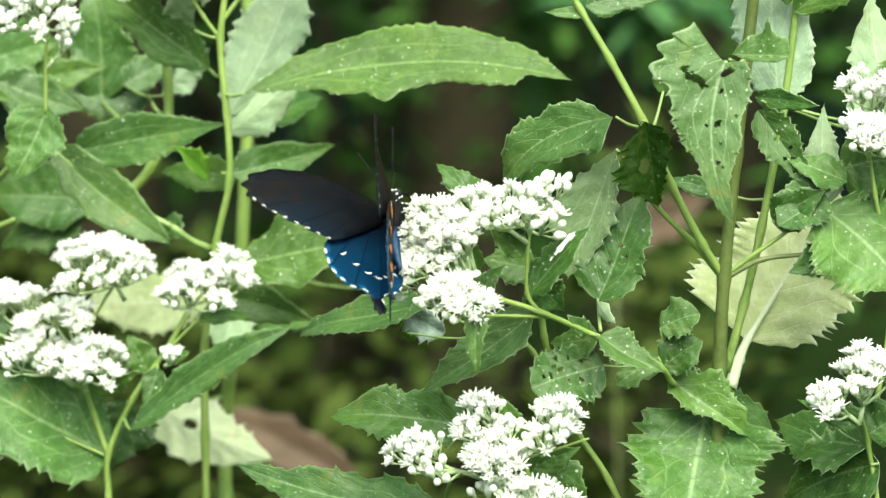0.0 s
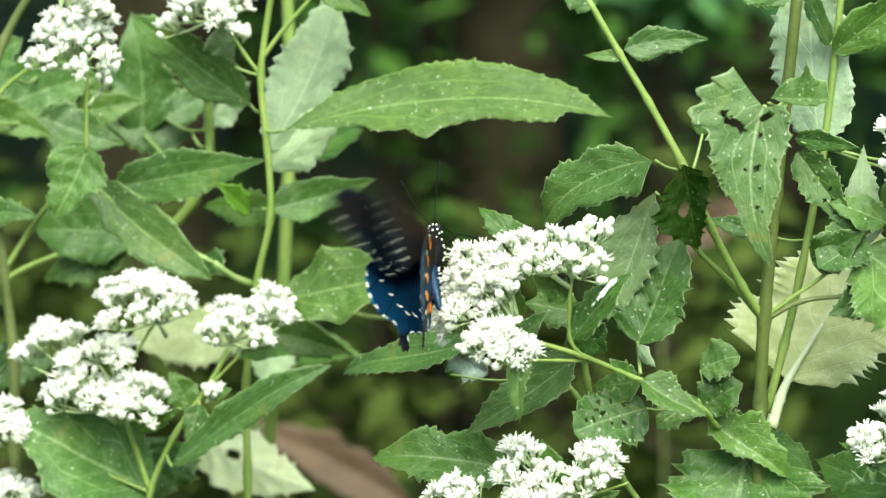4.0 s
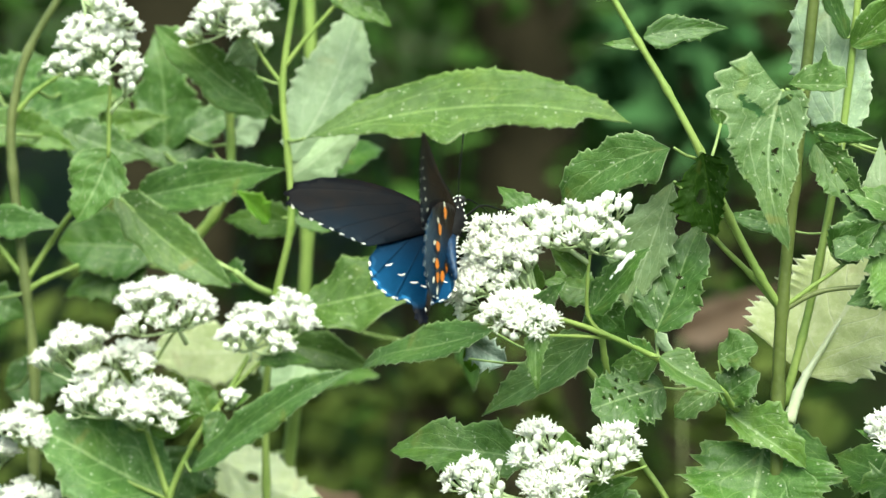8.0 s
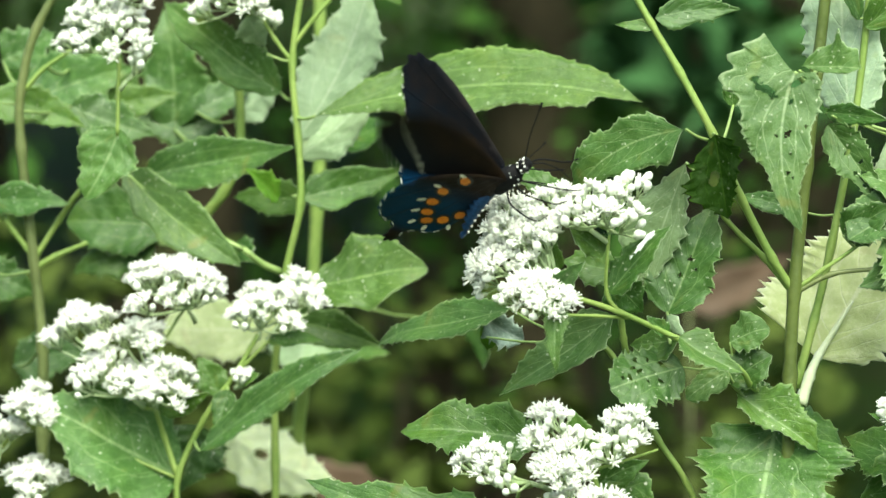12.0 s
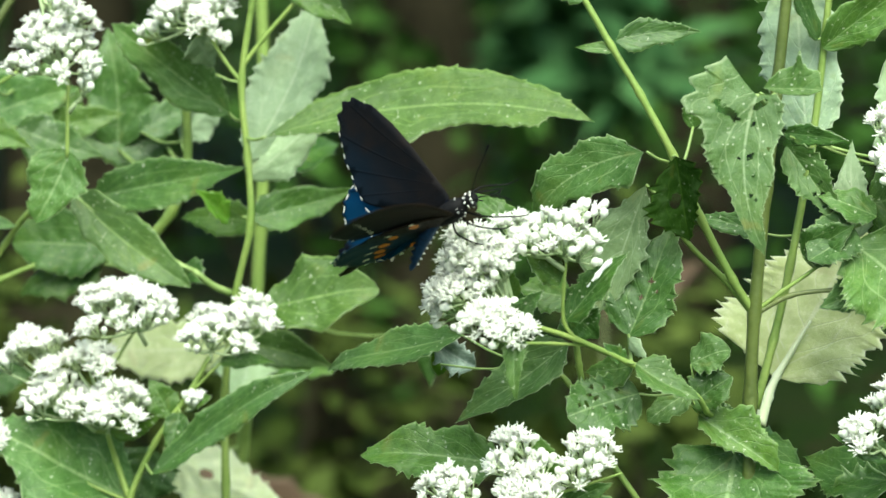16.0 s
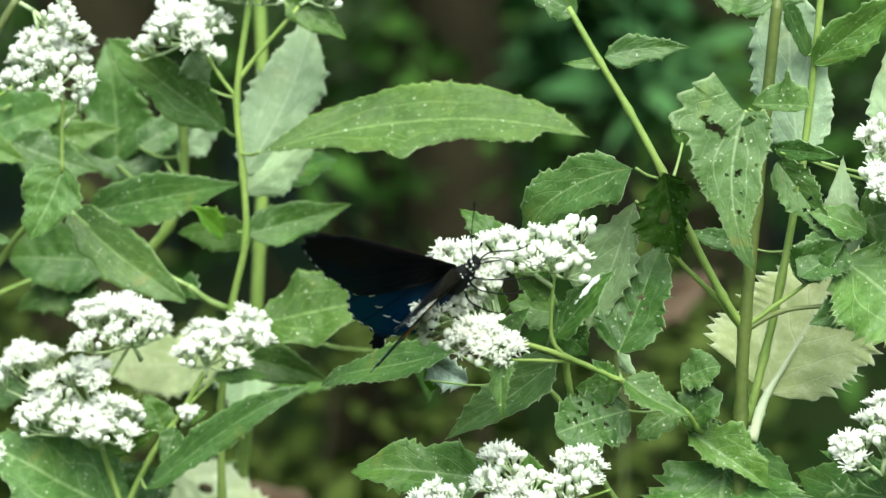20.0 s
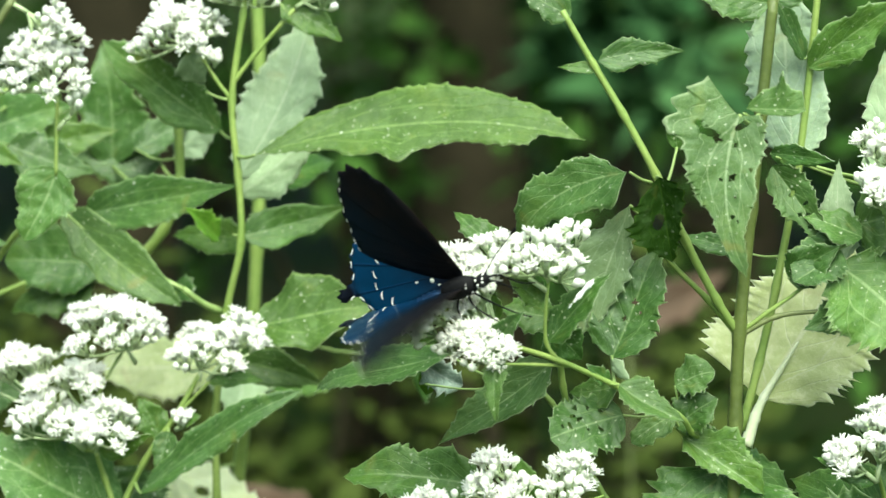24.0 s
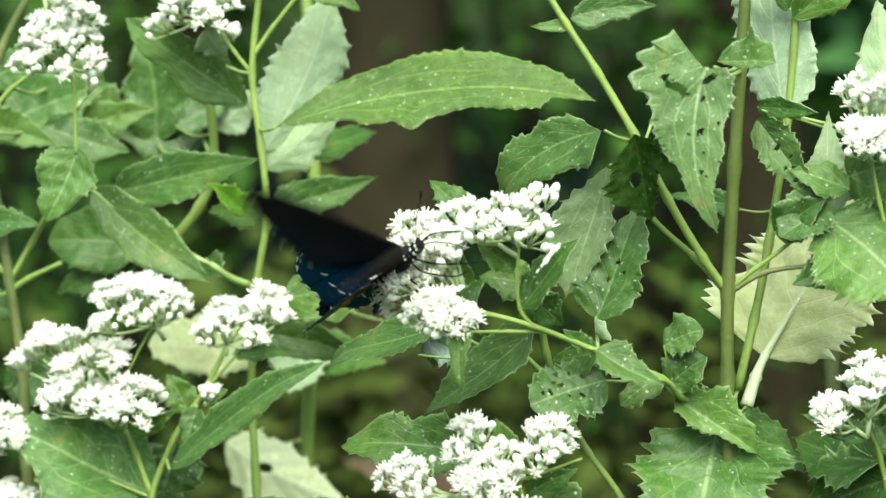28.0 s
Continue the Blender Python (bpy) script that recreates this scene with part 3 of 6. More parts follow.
def dropping(owner, at, size, way, face=(0.0, -1.0, 0.5), seed=3):
    """Chalky bird dropping: a ragged thin splash drawn out along the slope of the blade, with a run below it."""
    rng = random.Random(seed)
    y = Vector(way).normalized()
    z = Vector(face) - y * Vector(face).dot(y)
    m = frame_from(y, z)
    m.translation = local(owner, at)
    verts, faces = [], []

    def blot(cx, cy, rx, ry):
        o, n = len(verts), 18
        verts.append((cx, cy, 0.0004))
        lump = [rng.uniform(0.6, 1.2) for _ in range(n)]
        for share, high in ((0.6, 0.0004), (1.0, 0.0)):
            for k in range(n):
                a = 2 * math.pi * k / n
                q = share * (lump[k] if share == 1.0 else 1.0)
                verts.append((cx + rx * q * math.cos(a), cy + ry * q * math.sin(a), high))
        for k in range(n):
            e = (k + 1) % n
            faces.append((o, o + 1 + k, o + 1 + e))
            faces.append((o + 1 + k, o + 1 + n + k, o + 1 + n + e, o + 1 + e))
    blot(0, 0, size * 0.09, size * 0.5)
    blot(size * 0.04, size * 0.34, size * 0.09, size * 0.2)
    blot(-size * 0.03, -size * 0.62, size * 0.03, size * 0.1)
    ob = mesh_object("dropping", verts, faces, [DROPPING], owner)
    ob.matrix_basis = m
    return tagged(ob, "white bird dropping")


# ---- the boneset stand ----

tall_plant = plant(0.116, -0.020, "tall boneset plant with a thick green stem and insect-eaten leaves")
stem(tall_plant, [(0.1163, -0.0200, 0.0), (0.1166, -0.0200, 0.5599), (0.1170, -0.0200, 1.0052), (0.1170, -0.0200, 1.0935), (0.1170, -0.0200, 1.1230), (0.1178, -0.0200, 1.1488), (0.1206, -0.0200, 1.1844), (0.1233, -0.0200, 1.2140), (0.1261, -0.0200, 1.2450)], 0.00224, 0.00166, STEM_OLIVE)
stem(tall_plant, [(0.1173, -0.0200, 1.1483), (0.1110, -0.0225, 1.1581), (0.1017, -0.0260, 1.1756), (0.0931, -0.0300, 1.1945), (0.0832, -0.0300, 1.2124), (0.0749, -0.0300, 1.2260), (0.0658, -0.0300, 1.2414)], 0.00125, 0.00091)
stem(tall_plant, [(0.1170, -0.0200, 1.1480), (0.1087, -0.0200, 1.1578), (0.0972, -0.0225, 1.1695), (0.0893, -0.0250, 1.1827)], 0.00100, 0.00058)
stem(tall_plant, [(0.1183, -0.0200, 1.1477), (0.1284, -0.0200, 1.1531), (0.1407, -0.0200, 1.1548), (0.1530, -0.0200, 1.1558)], 0.00083, 0.00058, STEM_DARK)
stem(tall_plant, [(0.1186, -0.0200, 1.1488), (0.1252, -0.0200, 1.1539), (0.1365, -0.0200, 1.1623), (0.1461, -0.0200, 1.1731)], 0.00075, 0.00050)
stem(tall_plant, [(0.1194, -0.0080, 1.1179), (0.1245, -0.0060, 1.1379), (0.1292, -0.0040, 1.1596), (0.1355, 0.0000, 1.1962), (0.1387, 0.0000, 1.2280), (0.1404, 0.0000, 1.2479)], 0.00134, 0.00101)
petiole(tall_plant, (0.1233, -0.0200, 1.2123), (0.1168, -0.0450, 1.2136), 0.00058)
leaf(tall_plant, (0.1150, -0.0550, 1.2137), (0.1171, -0.0650, 1.1703), 0.0440, 6, fold=0.06, sag=-0.03, teeth=19, depth=0.034, tilt=-0.15, bend=0.105, heart=0.26,
     right=[(0.0, 0.2), (0.012, 0.23), (0.025, 0.34), (0.038, 0.3), (0.052, 0.41), (0.092, 0.33), (0.106, 0.4), (0.15, 0.38), (0.185, 0.28), (0.29, 0.25), (0.355, 0.225), (0.49, 0.165), (0.63, 0.11), (0.78, 0.07), (0.9, 0.05)],
     left=[(0.0, 0.13), (0.07, 0.2), (0.19, 0.22), (0.32, 0.2), (0.47, 0.18), (0.64, 0.12), (0.78, 0.08), (0.9, 0.045)],
     holes=[(0.125, 0.14, 0.030), (0.15, 0.09, 0.026), (0.115, 0.19, 0.024), (0.06, -0.04, 0.032), (0.18, -0.03, 0.012), (0.38, -0.04, 0.02), (0.4, -0.025, 0.012), (0.39, 0.035, 0.01), (0.34, -0.15, 0.011), (0.51, -0.055, 0.01), (0.63, -0.03, 0.013), (0.66, -0.055, 0.01)],
     seed=2, label='hanging leaf with chewed holes and pale specks', mats=[LEAF_SPECKED, LEAF_UNDER])
petiole(tall_plant, (0.1228, -0.0220, 1.2105), (0.1150, -0.0550, 1.2137), 0.0008)
leaf(tall_plant, (0.1174, -0.0440, 1.2150), (0.1332, -0.0500, 1.2152), 0.0160, fold=0.15, teeth=9, depth=0.04, left=[(0.1, 0.2), (0.3, 0.34), (0.5, 0.44), (0.62, 0.58), (0.67, 0.4), (0.8, 0.36), (0.92, 0.33), (0.95, 0.15)], right=[(0.2, 0.06), (0.5, 0.12), (0.8, 0.1)], mats=[LEAF_DUSTY, LEAF_UNDER])
leaf(tall_plant, (0.0991, -0.0220, 1.2017), (0.0992, -0.0230, 1.2125), 0.0059, teeth=7)
leaf(tall_plant, (0.0762, -0.0300, 1.2272), (0.1007, -0.0300, 1.2300), 0.0085, 15, teeth=9, fold=0.3, bend=-0.06)
leaf(tall_plant, (0.0762, -0.0300, 1.2252), (0.0649, -0.0300, 1.2258), 0.0036, teeth=6)
leaf(tall_plant, (0.0682, -0.0300, 1.2398), (0.0536, -0.0300, 1.2481), 0.0090, teeth=7)
leaf(tall_plant, (0.1253, -0.0200, 1.2434), (0.1016, -0.0250, 1.2477), 0.0124, teeth=10)
leaf(tall_plant, (0.1269, -0.0200, 1.2434), (0.1349, -0.0200, 1.2532), 0.0100, teeth=7)
petiole(tall_plant, (0.0961, -0.0290, 1.1921), (0.0991, -0.0220, 1.2021), 0.00049)
leaf(tall_plant, (0.1342, 0.0000, 1.1962), (0.1310, 0.0100, 1.2493), 0.0238, -20, back=True, tilt=-0.4, fold=0.2, teeth=13, depth=0.08, shape=(0.6, 0.8))
leaf(tall_plant, (0.1379, -0.0020, 1.2239), (0.1668, -0.0100, 1.2459), 0.0121, 15, teeth=9)
leaf(tall_plant, (0.1365, -0.0020, 1.2263), (0.1258, -0.0100, 1.2480), 0.0084, 30, teeth=8)
leaf(tall_plant, (0.1264, 0.0100, 1.1243), (0.1547, 0.0250, 1.1686), 0.0430, -8, back=True, fold=0.1, sag=0.0, tilt=0.6, teeth=17, depth=0.14, mats=[LEAF_TOP, LEAF_PALE], left=[(0.04, 0.3), (0.12, 0.5), (0.25, 0.56), (0.4, 0.46), (0.55, 0.44), (0.75, 0.3), (0.9, 0.12)], right=[(0.04, 0.16), (0.15, 0.32), (0.3, 0.44), (0.45, 0.44), (0.65, 0.32), (0.85, 0.16)], label='broad leaf showing its pale underside')
stem(tall_plant, [(0.1214, 0.0020, 1.1114), (0.1241, 0.0060, 1.1193), (0.1269, 0.0090, 1.1251), (0.1317, 0.0110, 1.1327), (0.1371, 0.0130, 1.1413)], 0.00200, 0.00030, STALK_PALE, name="midrib")
leaf(tall_plant, (0.1270, -0.0040, 1.1990), (0.1440, -0.0200, 1.1981), 0.0064, 30, teeth=8)
leaf(tall_plant, (0.1270, -0.0120, 1.1960), (0.1430, -0.0220, 1.1735), 0.0105, 20, teeth=11, depth=0.12, fold=0.4, holes=[(0.34, 0.01, 0.03), (0.5, -0.05, 0.025), (0.56, 0.06, 0.02), (0.61, 0.0, 0.03), (0.66, -0.06, 0.02), (0.74, -0.02, 0.025), (0.72, 0.05, 0.02), (0.8, 0.01, 0.02)], mats=[LEAF_DUSTY, LEAF_UNDER], label='narrow leaf peppered with small holes')
# this leaf's shade is put into its blade colour
leaf(tall_plant, (0.0935, -0.0340, 1.1948), (0.0975, -0.0380, 1.1706), 0.0185, teeth=9, depth=0.16, fold=0.45, tilt=-0.9, mats=[LEAF_SHADED, LEAF_SHADED], right=[(0.06, 0.1), (0.2, 0.28), (0.4, 0.44), (0.6, 0.52), (0.72, 0.4), (0.85, 0.18)], left=[(0.08, 0.2), (0.25, 0.3), (0.5, 0.26), (0.7, 0.18), (0.85, 0.08)], holes=[(0.5121, 0.0800, 0.07)], label='leaf with a hole, coloured dark for shade')
petiole(tall_plant, (0.0918, -0.0300, 1.1926), (0.0853, -0.0350, 1.1960), 0.00049)
leaf(tall_plant, (0.0844, -0.0350, 1.1958), (0.0505, -0.0200, 1.1735), 0.0215, teeth=12, depth=0.06, fold=0.15, sag=0.05, bend=0.11, right=[(0.05, 0.1), (0.15, 0.3), (0.3, 0.38), (0.45, 0.36), (0.6, 0.42), (0.8, 0.26), (0.9, 0.14)], left=[(0.06, 0.2), (0.16, 0.42), (0.3, 0.36), (0.5, 0.34), (0.7, 0.26), (0.85, 0.16), (0.94, 0.06)], mats=[LEAF_DUSTY, LEAF_UNDER])
leaf(tall_plant, (0.0856, -0.0250, 1.1856), (0.0722, -0.0275, 1.1486), 0.0197, 5, tilt=0.9, teeth=10, depth=0.1, fold=0.2, right=[(0.1, 0.14), (0.3, 0.36), (0.55, 0.52), (0.7, 0.46), (0.8, 0.2), (0.92, 0.12)], left=[(0.15, 0.18), (0.4, 0.34), (0.65, 0.3), (0.85, 0.16)], mats=[LEAF_GREY, LEAF_UNDER])
leaf(tall_plant, (0.1210, 0.0000, 1.1692), (0.0995, 0.0100, 1.1731), 0.0068, teeth=8)
leaf(tall_plant, (0.0811, -0.0300, 1.1423), (0.0923, -0.0250, 1.1732), 0.0190, -10, tilt=0.6, teeth=11, depth=0.08, fold=0.22, shape=(0.42, 0.85), holes=[(0.5115, 0.0000, 0.025), (0.3486, -0.0350, 0.02), (0.4433, 0.0800, 0.015)], label='leaf with round chewed holes')
petiole(tall_plant, (0.0817, -0.0375, 1.1345), (0.0809, -0.0300, 1.1426), 0.00056)
leaf(tall_plant, (0.0810, -0.0350, 1.1424), (0.0859, -0.0400, 1.1373), 0.0042, 40, back=True, teeth=5)
leaf(tall_plant, (0.0994, -0.0225, 1.1331), (0.1101, -0.0250, 1.1381), 0.0102, -20, teeth=6, depth=0.12, shape=(0.5, 0.6), mats=[LEAF_DUSTY, LEAF_UNDER])
leaf(tall_plant, (0.0996, -0.0225, 1.1211), (0.1109, -0.0250, 1.1299), 0.0115, -10, teeth=7, depth=0.12, shape=(0.5, 0.7))
leaf(tall_plant, (0.0988, -0.0250, 1.1250), (0.0870, -0.0275, 1.1172), 0.0085, teeth=6, depth=0.14, shape=(0.5, 0.7), mats=[LEAF_DUSTY, LEAF_UNDER])
leaf(tall_plant, (0.1016, -0.0200, 1.1178), (0.1252, -0.0275, 1.1035), 0.0165, -15, teeth=11, depth=0.12, fold=0.4, sag=0.1, left=[(0.1, 0.3), (0.3, 0.48), (0.55, 0.5), (0.8, 0.34), (0.92, 0.14)], right=[(0.1, 0.22), (0.3, 0.26), (0.6, 0.16), (0.85, 0.08)])
petiole(tall_plant, (0.1168, -0.0200, 1.1079), (0.1026, -0.0200, 1.1181), 0.00058)
leaf(tall_plant, (0.1028, -0.0150, 1.1174), (0.1117, -0.0200, 1.1199), 0.0067, teeth=5)
leaf(tall_plant, (0.1133, -0.0150, 1.1067), (0.1059, -0.0400, 1.0743), 0.0400, teeth=13, depth=0.10, fold=0.3, tilt=0.15, left=[(0.03, 0.26), (0.1, 0.42), (0.25, 0.5), (0.45, 0.48), (0.65, 0.38), (0.82, 0.24), (0.93, 0.1)], right=[(0.03, 0.24), (0.1, 0.4), (0.25, 0.49), (0.45, 0.48), (0.65, 0.39), (0.82, 0.25), (0.93, 0.11)])
leaf(tall_plant, (0.1183, -0.0050, 1.1090), (0.1390, 0.0000, 1.0932), 0.0186, teeth=8, depth=0.1, tilt=1.5)
leaf(tall_plant, (0.1315, -0.0200, 1.1646), (0.1457, -0.0250, 1.1743), 0.0116, teeth=9, fold=0.3)
leaf(tall_plant, (0.1461, -0.0200, 1.1731), (0.1329, -0.0250, 1.1643), 0.0149, 10, teeth=9, fold=0.3, shape=(0.5, 0.8), mats=[LEAF_DUSTY, LEAF_UNDER])
leaf(tall_plant, (0.1526, -0.0200, 1.1764), (0.1361, -0.0200, 1.1829), 0.0116, 10, teeth=9, mats=[LEAF_DUSTY, LEAF_UNDER])
leaf(tall_plant, (0.1513, -0.0200, 1.1566), (0.1363, -0.0250, 1.1504), 0.0099, teeth=8, mats=[LEAF_DUSTY, LEAF_UNDER])
leaf(tall_plant, (0.1462, -0.0200, 1.1682), (0.1686, -0.0300, 1.1479), 0.0312, teeth=12, fold=0.2, shape=(0.5, 0.75), mats=[LEAF_DUSTY, LEAF_UNDER])
leaf(tall_plant, (0.1517, -0.0100, 1.1789), (0.1720, -0.0200, 1.1833), 0.0217, teeth=10)
leaf(tall_plant, (0.1486, -0.0100, 1.1688), (0.1472, 0.0000, 1.1964), 0.0101, back=True, teeth=9)
leaf(tall_plant, (0.1699, 0.0100, 1.1875), (0.1616, 0.0200, 1.2273), 0.0206, back=True, teeth=10)
leaf(tall_plant, (0.1749, 0.0100, 1.1909), (0.1720, 0.0200, 1.2156), 0.0223, 10, teeth=10)

visited_plant = plant(0.117, 0.014, "boneset plant whose white flower clusters the butterfly visits")
stem(visited_plant, [(0.1171, 0.0140, 0.0), (0.1171, 0.0140, 0.5494), (0.1171, 0.0140, 0.9788), (0.1171, 0.0140, 1.0688), (0.1171, 0.0140, 1.0988), (0.1099, -0.0080, 1.1120), (0.1034, -0.0240, 1.1193), (0.0989, -0.0320, 1.1257), (0.0816, -0.0400, 1.1348), (0.0645, -0.0480, 1.1434), (0.0493, -0.0550, 1.1489)], 0.00101, 0.00076)
stem(visited_plant, [(0.0816, -0.0400, 1.1348), (0.0939, -0.0350, 1.1277), (0.0997, -0.0330, 1.1250)], 0.00064, 0.00048)
stem(visited_plant, [(0.0648, -0.0480, 1.1431), (0.0612, -0.0500, 1.1488), (0.0611, -0.0520, 1.1587), (0.0618, -0.0520, 1.1668)], 0.00063, 0.00040)
stem(visited_plant, [(0.0677, -0.0450, 1.1413), (0.0581, -0.0500, 1.1423), (0.0469, -0.0550, 1.1431)], 0.00056, 0.00040)
stem(visited_plant, [(0.0653, -0.0300, 1.1399), (0.0662, -0.0280, 1.1330), (0.0676, -0.0250, 1.1260), (0.0700, -0.0210, 1.1158)], 0.00097, 0.00097)
stem(visited_plant, [(0.0563, -0.0200, 1.1335), (0.0630, -0.0200, 1.1269), (0.0697, -0.0200, 1.1161), (0.0765, -0.0200, 1.1028), (0.0858, -0.0200, 1.0887), (0.0960, -0.0180, 1.0640), (0.1040, -0.0100, 1.0200), (0.1100, 0.0000, 0.8800), (0.1120, 0.0040, 0.0)], 0.00073, 0.00110)
leaf(visited_plant, (0.0619, -0.0500, 1.1488), (0.0781, -0.0550, 1.1689), 0.0095, -15, teeth=9, fold=0.35, label='leaf with a white bird dropping')
dropping(visited_plant, (0.0712, -0.0630, 1.1648), 0.0085, (0.6, 0.0, 0.8))
leaf(visited_plant, (0.0603, -0.0500, 1.1601), (0.0507, -0.0550, 1.1686), 0.0082, 10, teeth=8, fold=0.4)
leaf(visited_plant, (0.0620, -0.0400, 1.1509), (0.0718, -0.0350, 1.1411), 0.0112, teeth=8, tilt=0)
leaf(visited_plant, (0.0635, -0.0300, 1.1530), (0.0480, -0.0300, 1.1561), 0.0113, 20, teeth=8)
leaf(visited_plant, (0.0483, -0.0750, 1.1507), (0.0478, -0.0800, 1.1302), 0.0062, teeth=9, fold=0.5, sag=0.05, depth=0.13, mats=[LEAF_DUSTY, LEAF_UNDER])
leaf(visited_plant, (0.0468, -0.0700, 1.1501), (0.0541, -0.0780, 1.1606), 0.0062, -10, teeth=6, fold=0.4)
leaf(visited_plant, (0.0475, -0.0500, 1.1551), (0.0467, -0.0550, 1.1637), 0.0035, teeth=5)
leaf(visited_plant, (0.0629, -0.0300, 1.1398), (0.0299, -0.0300, 1.1172), 0.0132, 20, teeth=11, fold=0.3, mats=[LEAF_DUSTY, LEAF_UNDER])
leaf(visited_plant, (0.0318, 0.0200, 1.1349), (-0.0155, 0.0600, 1.1210), 0.0127, 15, mats=[LEAF_DUSTY, LEAF_UNDER], teeth=11, fold=0.3, shape=(0.6, 0.9))
leaf(visited_plant, (0.0235, 0.0300, 1.1308), (0.0354, 0.0260, 1.1244), 0.0085, 25, teeth=6, depth=0.3, fold=0.5, shape=(0.5, 0.5), mats=[LEAF_SCAR, LEAF_SCAR], label='torn leaf scrap bleached bluish white')
leaf(visited_plant, (0.0820, -0.0450, 1.1361), (0.1006, -0.0500, 1.1271), 0.0105, -15, teeth=9, fold=0.5, sag=0.15, depth=0.1, mats=[LEAF_DUSTY, LEAF_UNDER])
leaf(visited_plant, (0.0791, -0.0400, 1.1364), (0.0734, -0.0450, 1.1415), 0.0048, teeth=5)
leaf(visited_plant, (0.0817, -0.0350, 1.1341), (0.0679, -0.0300, 1.1316), 0.0097, 10, teeth=7)
leaf(visited_plant, (0.0834, -0.0350, 1.1259), (0.0631, -0.0450, 1.1209), 0.0188, teeth=9, depth=0.1, shape=(0.5, 0.55), fold=0.15, holes=[(0.25, 0.12, 0.03), (0.35, -0.1, 0.03), (0.55, 0.1, 0.035), (0.5, -0.06, 0.02), (0.62, 0.16, 0.03), (0.7, 0.06, 0.03), (0.66, -0.02, 0.02), (0.8, 0.08, 0.025), (0.55, 0.24, 0.025), (0.4, 0.2, 0.02)], label='rounded leaf riddled with holes')
petiole(visited_plant, (0.0932, -0.0330, 1.1258), (0.0834, -0.0350, 1.1258), 0.00048)
leaf(visited_plant, (0.0480, -0.0400, 1.1743), (0.0346, -0.0300, 1.1839), 0.0080, 10, teeth=7)
leaf(visited_plant, (0.0257, 0.0400, 1.1280), (0.0241, 0.0450, 1.1180), 0.0066, teeth=6, mats=[LEAF_BRIGHT, LEAF_BRIGHT])
cluster(visited_plant, (0.0477, -0.0560, 1.1486), (0.0343, -0.0580, 1.1687), 0.0190, 0.0094, 62, seed=1, lean=(-0.45, -0.35, 0.8))
cluster(visited_plant, (0.0477, -0.0560, 1.1486), (0.0300, -0.0600, 1.1568), 0.0165, 0.0090, 44, seed=2, opened=0.65, lean=(-0.75, -0.4, 0.35))
cluster(visited_plant, (0.0477, -0.0560, 1.1482), (0.0412, -0.0720, 1.1504), 0.0210, 0.0078, 58, seed=3, opened=0.65, lean=(-0.1, -0.5, 0.8))
cluster(visited_plant, (0.0485, -0.0560, 1.1486), (0.0390, -0.0600, 1.1662), 0.0140, 0.0070, 28, seed=4, lean=(-0.3, -0.6, 0.6))
cluster(visited_plant, (0.0619, -0.0520, 1.1660), (0.0578, -0.0540, 1.1742), 0.0265, 0.0066, 62, seed=5, opened=0.45, lean=(0.1, -0.3, 1))
cluster(visited_plant, (0.0611, -0.0520, 1.1635), (0.0467, -0.0560, 1.1742), 0.0105, 0.0055, 16, seed=6, lean=(-0.2, -0.3, 1))
cluster(visited_plant, (0.0618, -0.0500, 1.1666), (0.0670, -0.0500, 1.1792), 0.0095, 0.0032, 13, seed=7, opened=0.1)
cluster(visited_plant, (0.0493, -0.0550, 1.1489), (0.0417, -0.0580, 1.1672), 0.0133, 0.0056, 26, seed=8, lean=(-0.1, -0.4, 1))

low_plant = plant(0.065, -0.050, "boneset plant with low white flower clusters")
stem(low_plant, [(0.0651, -0.0500, 0.0), (0.0651, -0.0525, 0.5405), (0.0650, -0.0544, 0.9675), (0.0650, -0.0549, 1.0557), (0.0650, -0.0550, 1.0851), (0.0618, -0.0600, 1.0957), (0.0601, -0.0600, 1.1022)], 0.00096, 0.00064)
stem(low_plant, [(0.0601, -0.0600, 1.1014), (0.0681, -0.0620, 1.1043), (0.0784, -0.0620, 1.1079)], 0.00048, 0.00032)
stem(low_plant, [(0.0609, -0.0600, 1.0990), (0.0522, -0.0600, 1.0989), (0.0395, -0.0600, 1.0954)], 0.00048, 0.00032)
cluster(low_plant, (0.0601, -0.0600, 1.1014), (0.0486, -0.0610, 1.1122), 0.0185, 0.0096, 38, seed=11, opened=0.6)
cluster(low_plant, (0.0649, -0.0600, 1.1022), (0.0690, -0.0620, 1.1120), 0.0180, 0.0104, 38, seed=12, opened=0.7)
cluster(low_plant, (0.0601, -0.0600, 1.0990), (0.0506, -0.0660, 1.1030), 0.0199, 0.0071, 44, seed=13)
cluster(low_plant, (0.0490, -0.0600, 1.0955), (0.0307, -0.0640, 1.1021), 0.0183, 0.0080, 40, seed=14, opened=0.5)
cluster(low_plant, (0.0603, -0.0600, 1.0860), (0.0571, -0.0700, 1.0918), 0.0253, 0.0079, 40, seed=15, opened=0.6)
cluster(low_plant, (0.0715, -0.0600, 1.0861), (0.0675, -0.0600, 1.0877), 0.0192, 0.0064, 30, seed=16)
leaf(low_plant, (0.0585, -0.0500, 1.0988), (0.0535, -0.0500, 1.1176), 0.0097, teeth=8)
leaf(low_plant, (0.0449, -0.0200, 1.1027), (0.0024, -0.0100, 1.1049), 0.0175, 10, teeth=11, fold=0.4, shape=(0.55, 0.8))
leaf(low_plant, (0.0617, -0.0500, 1.0956), (0.0761, -0.0500, 1.1024), 0.0081, 20, teeth=7)
leaf(low_plant, (0.0634, -0.0500, 1.0940), (0.0796, -0.0500, 1.0844), 0.0177, teeth=9)
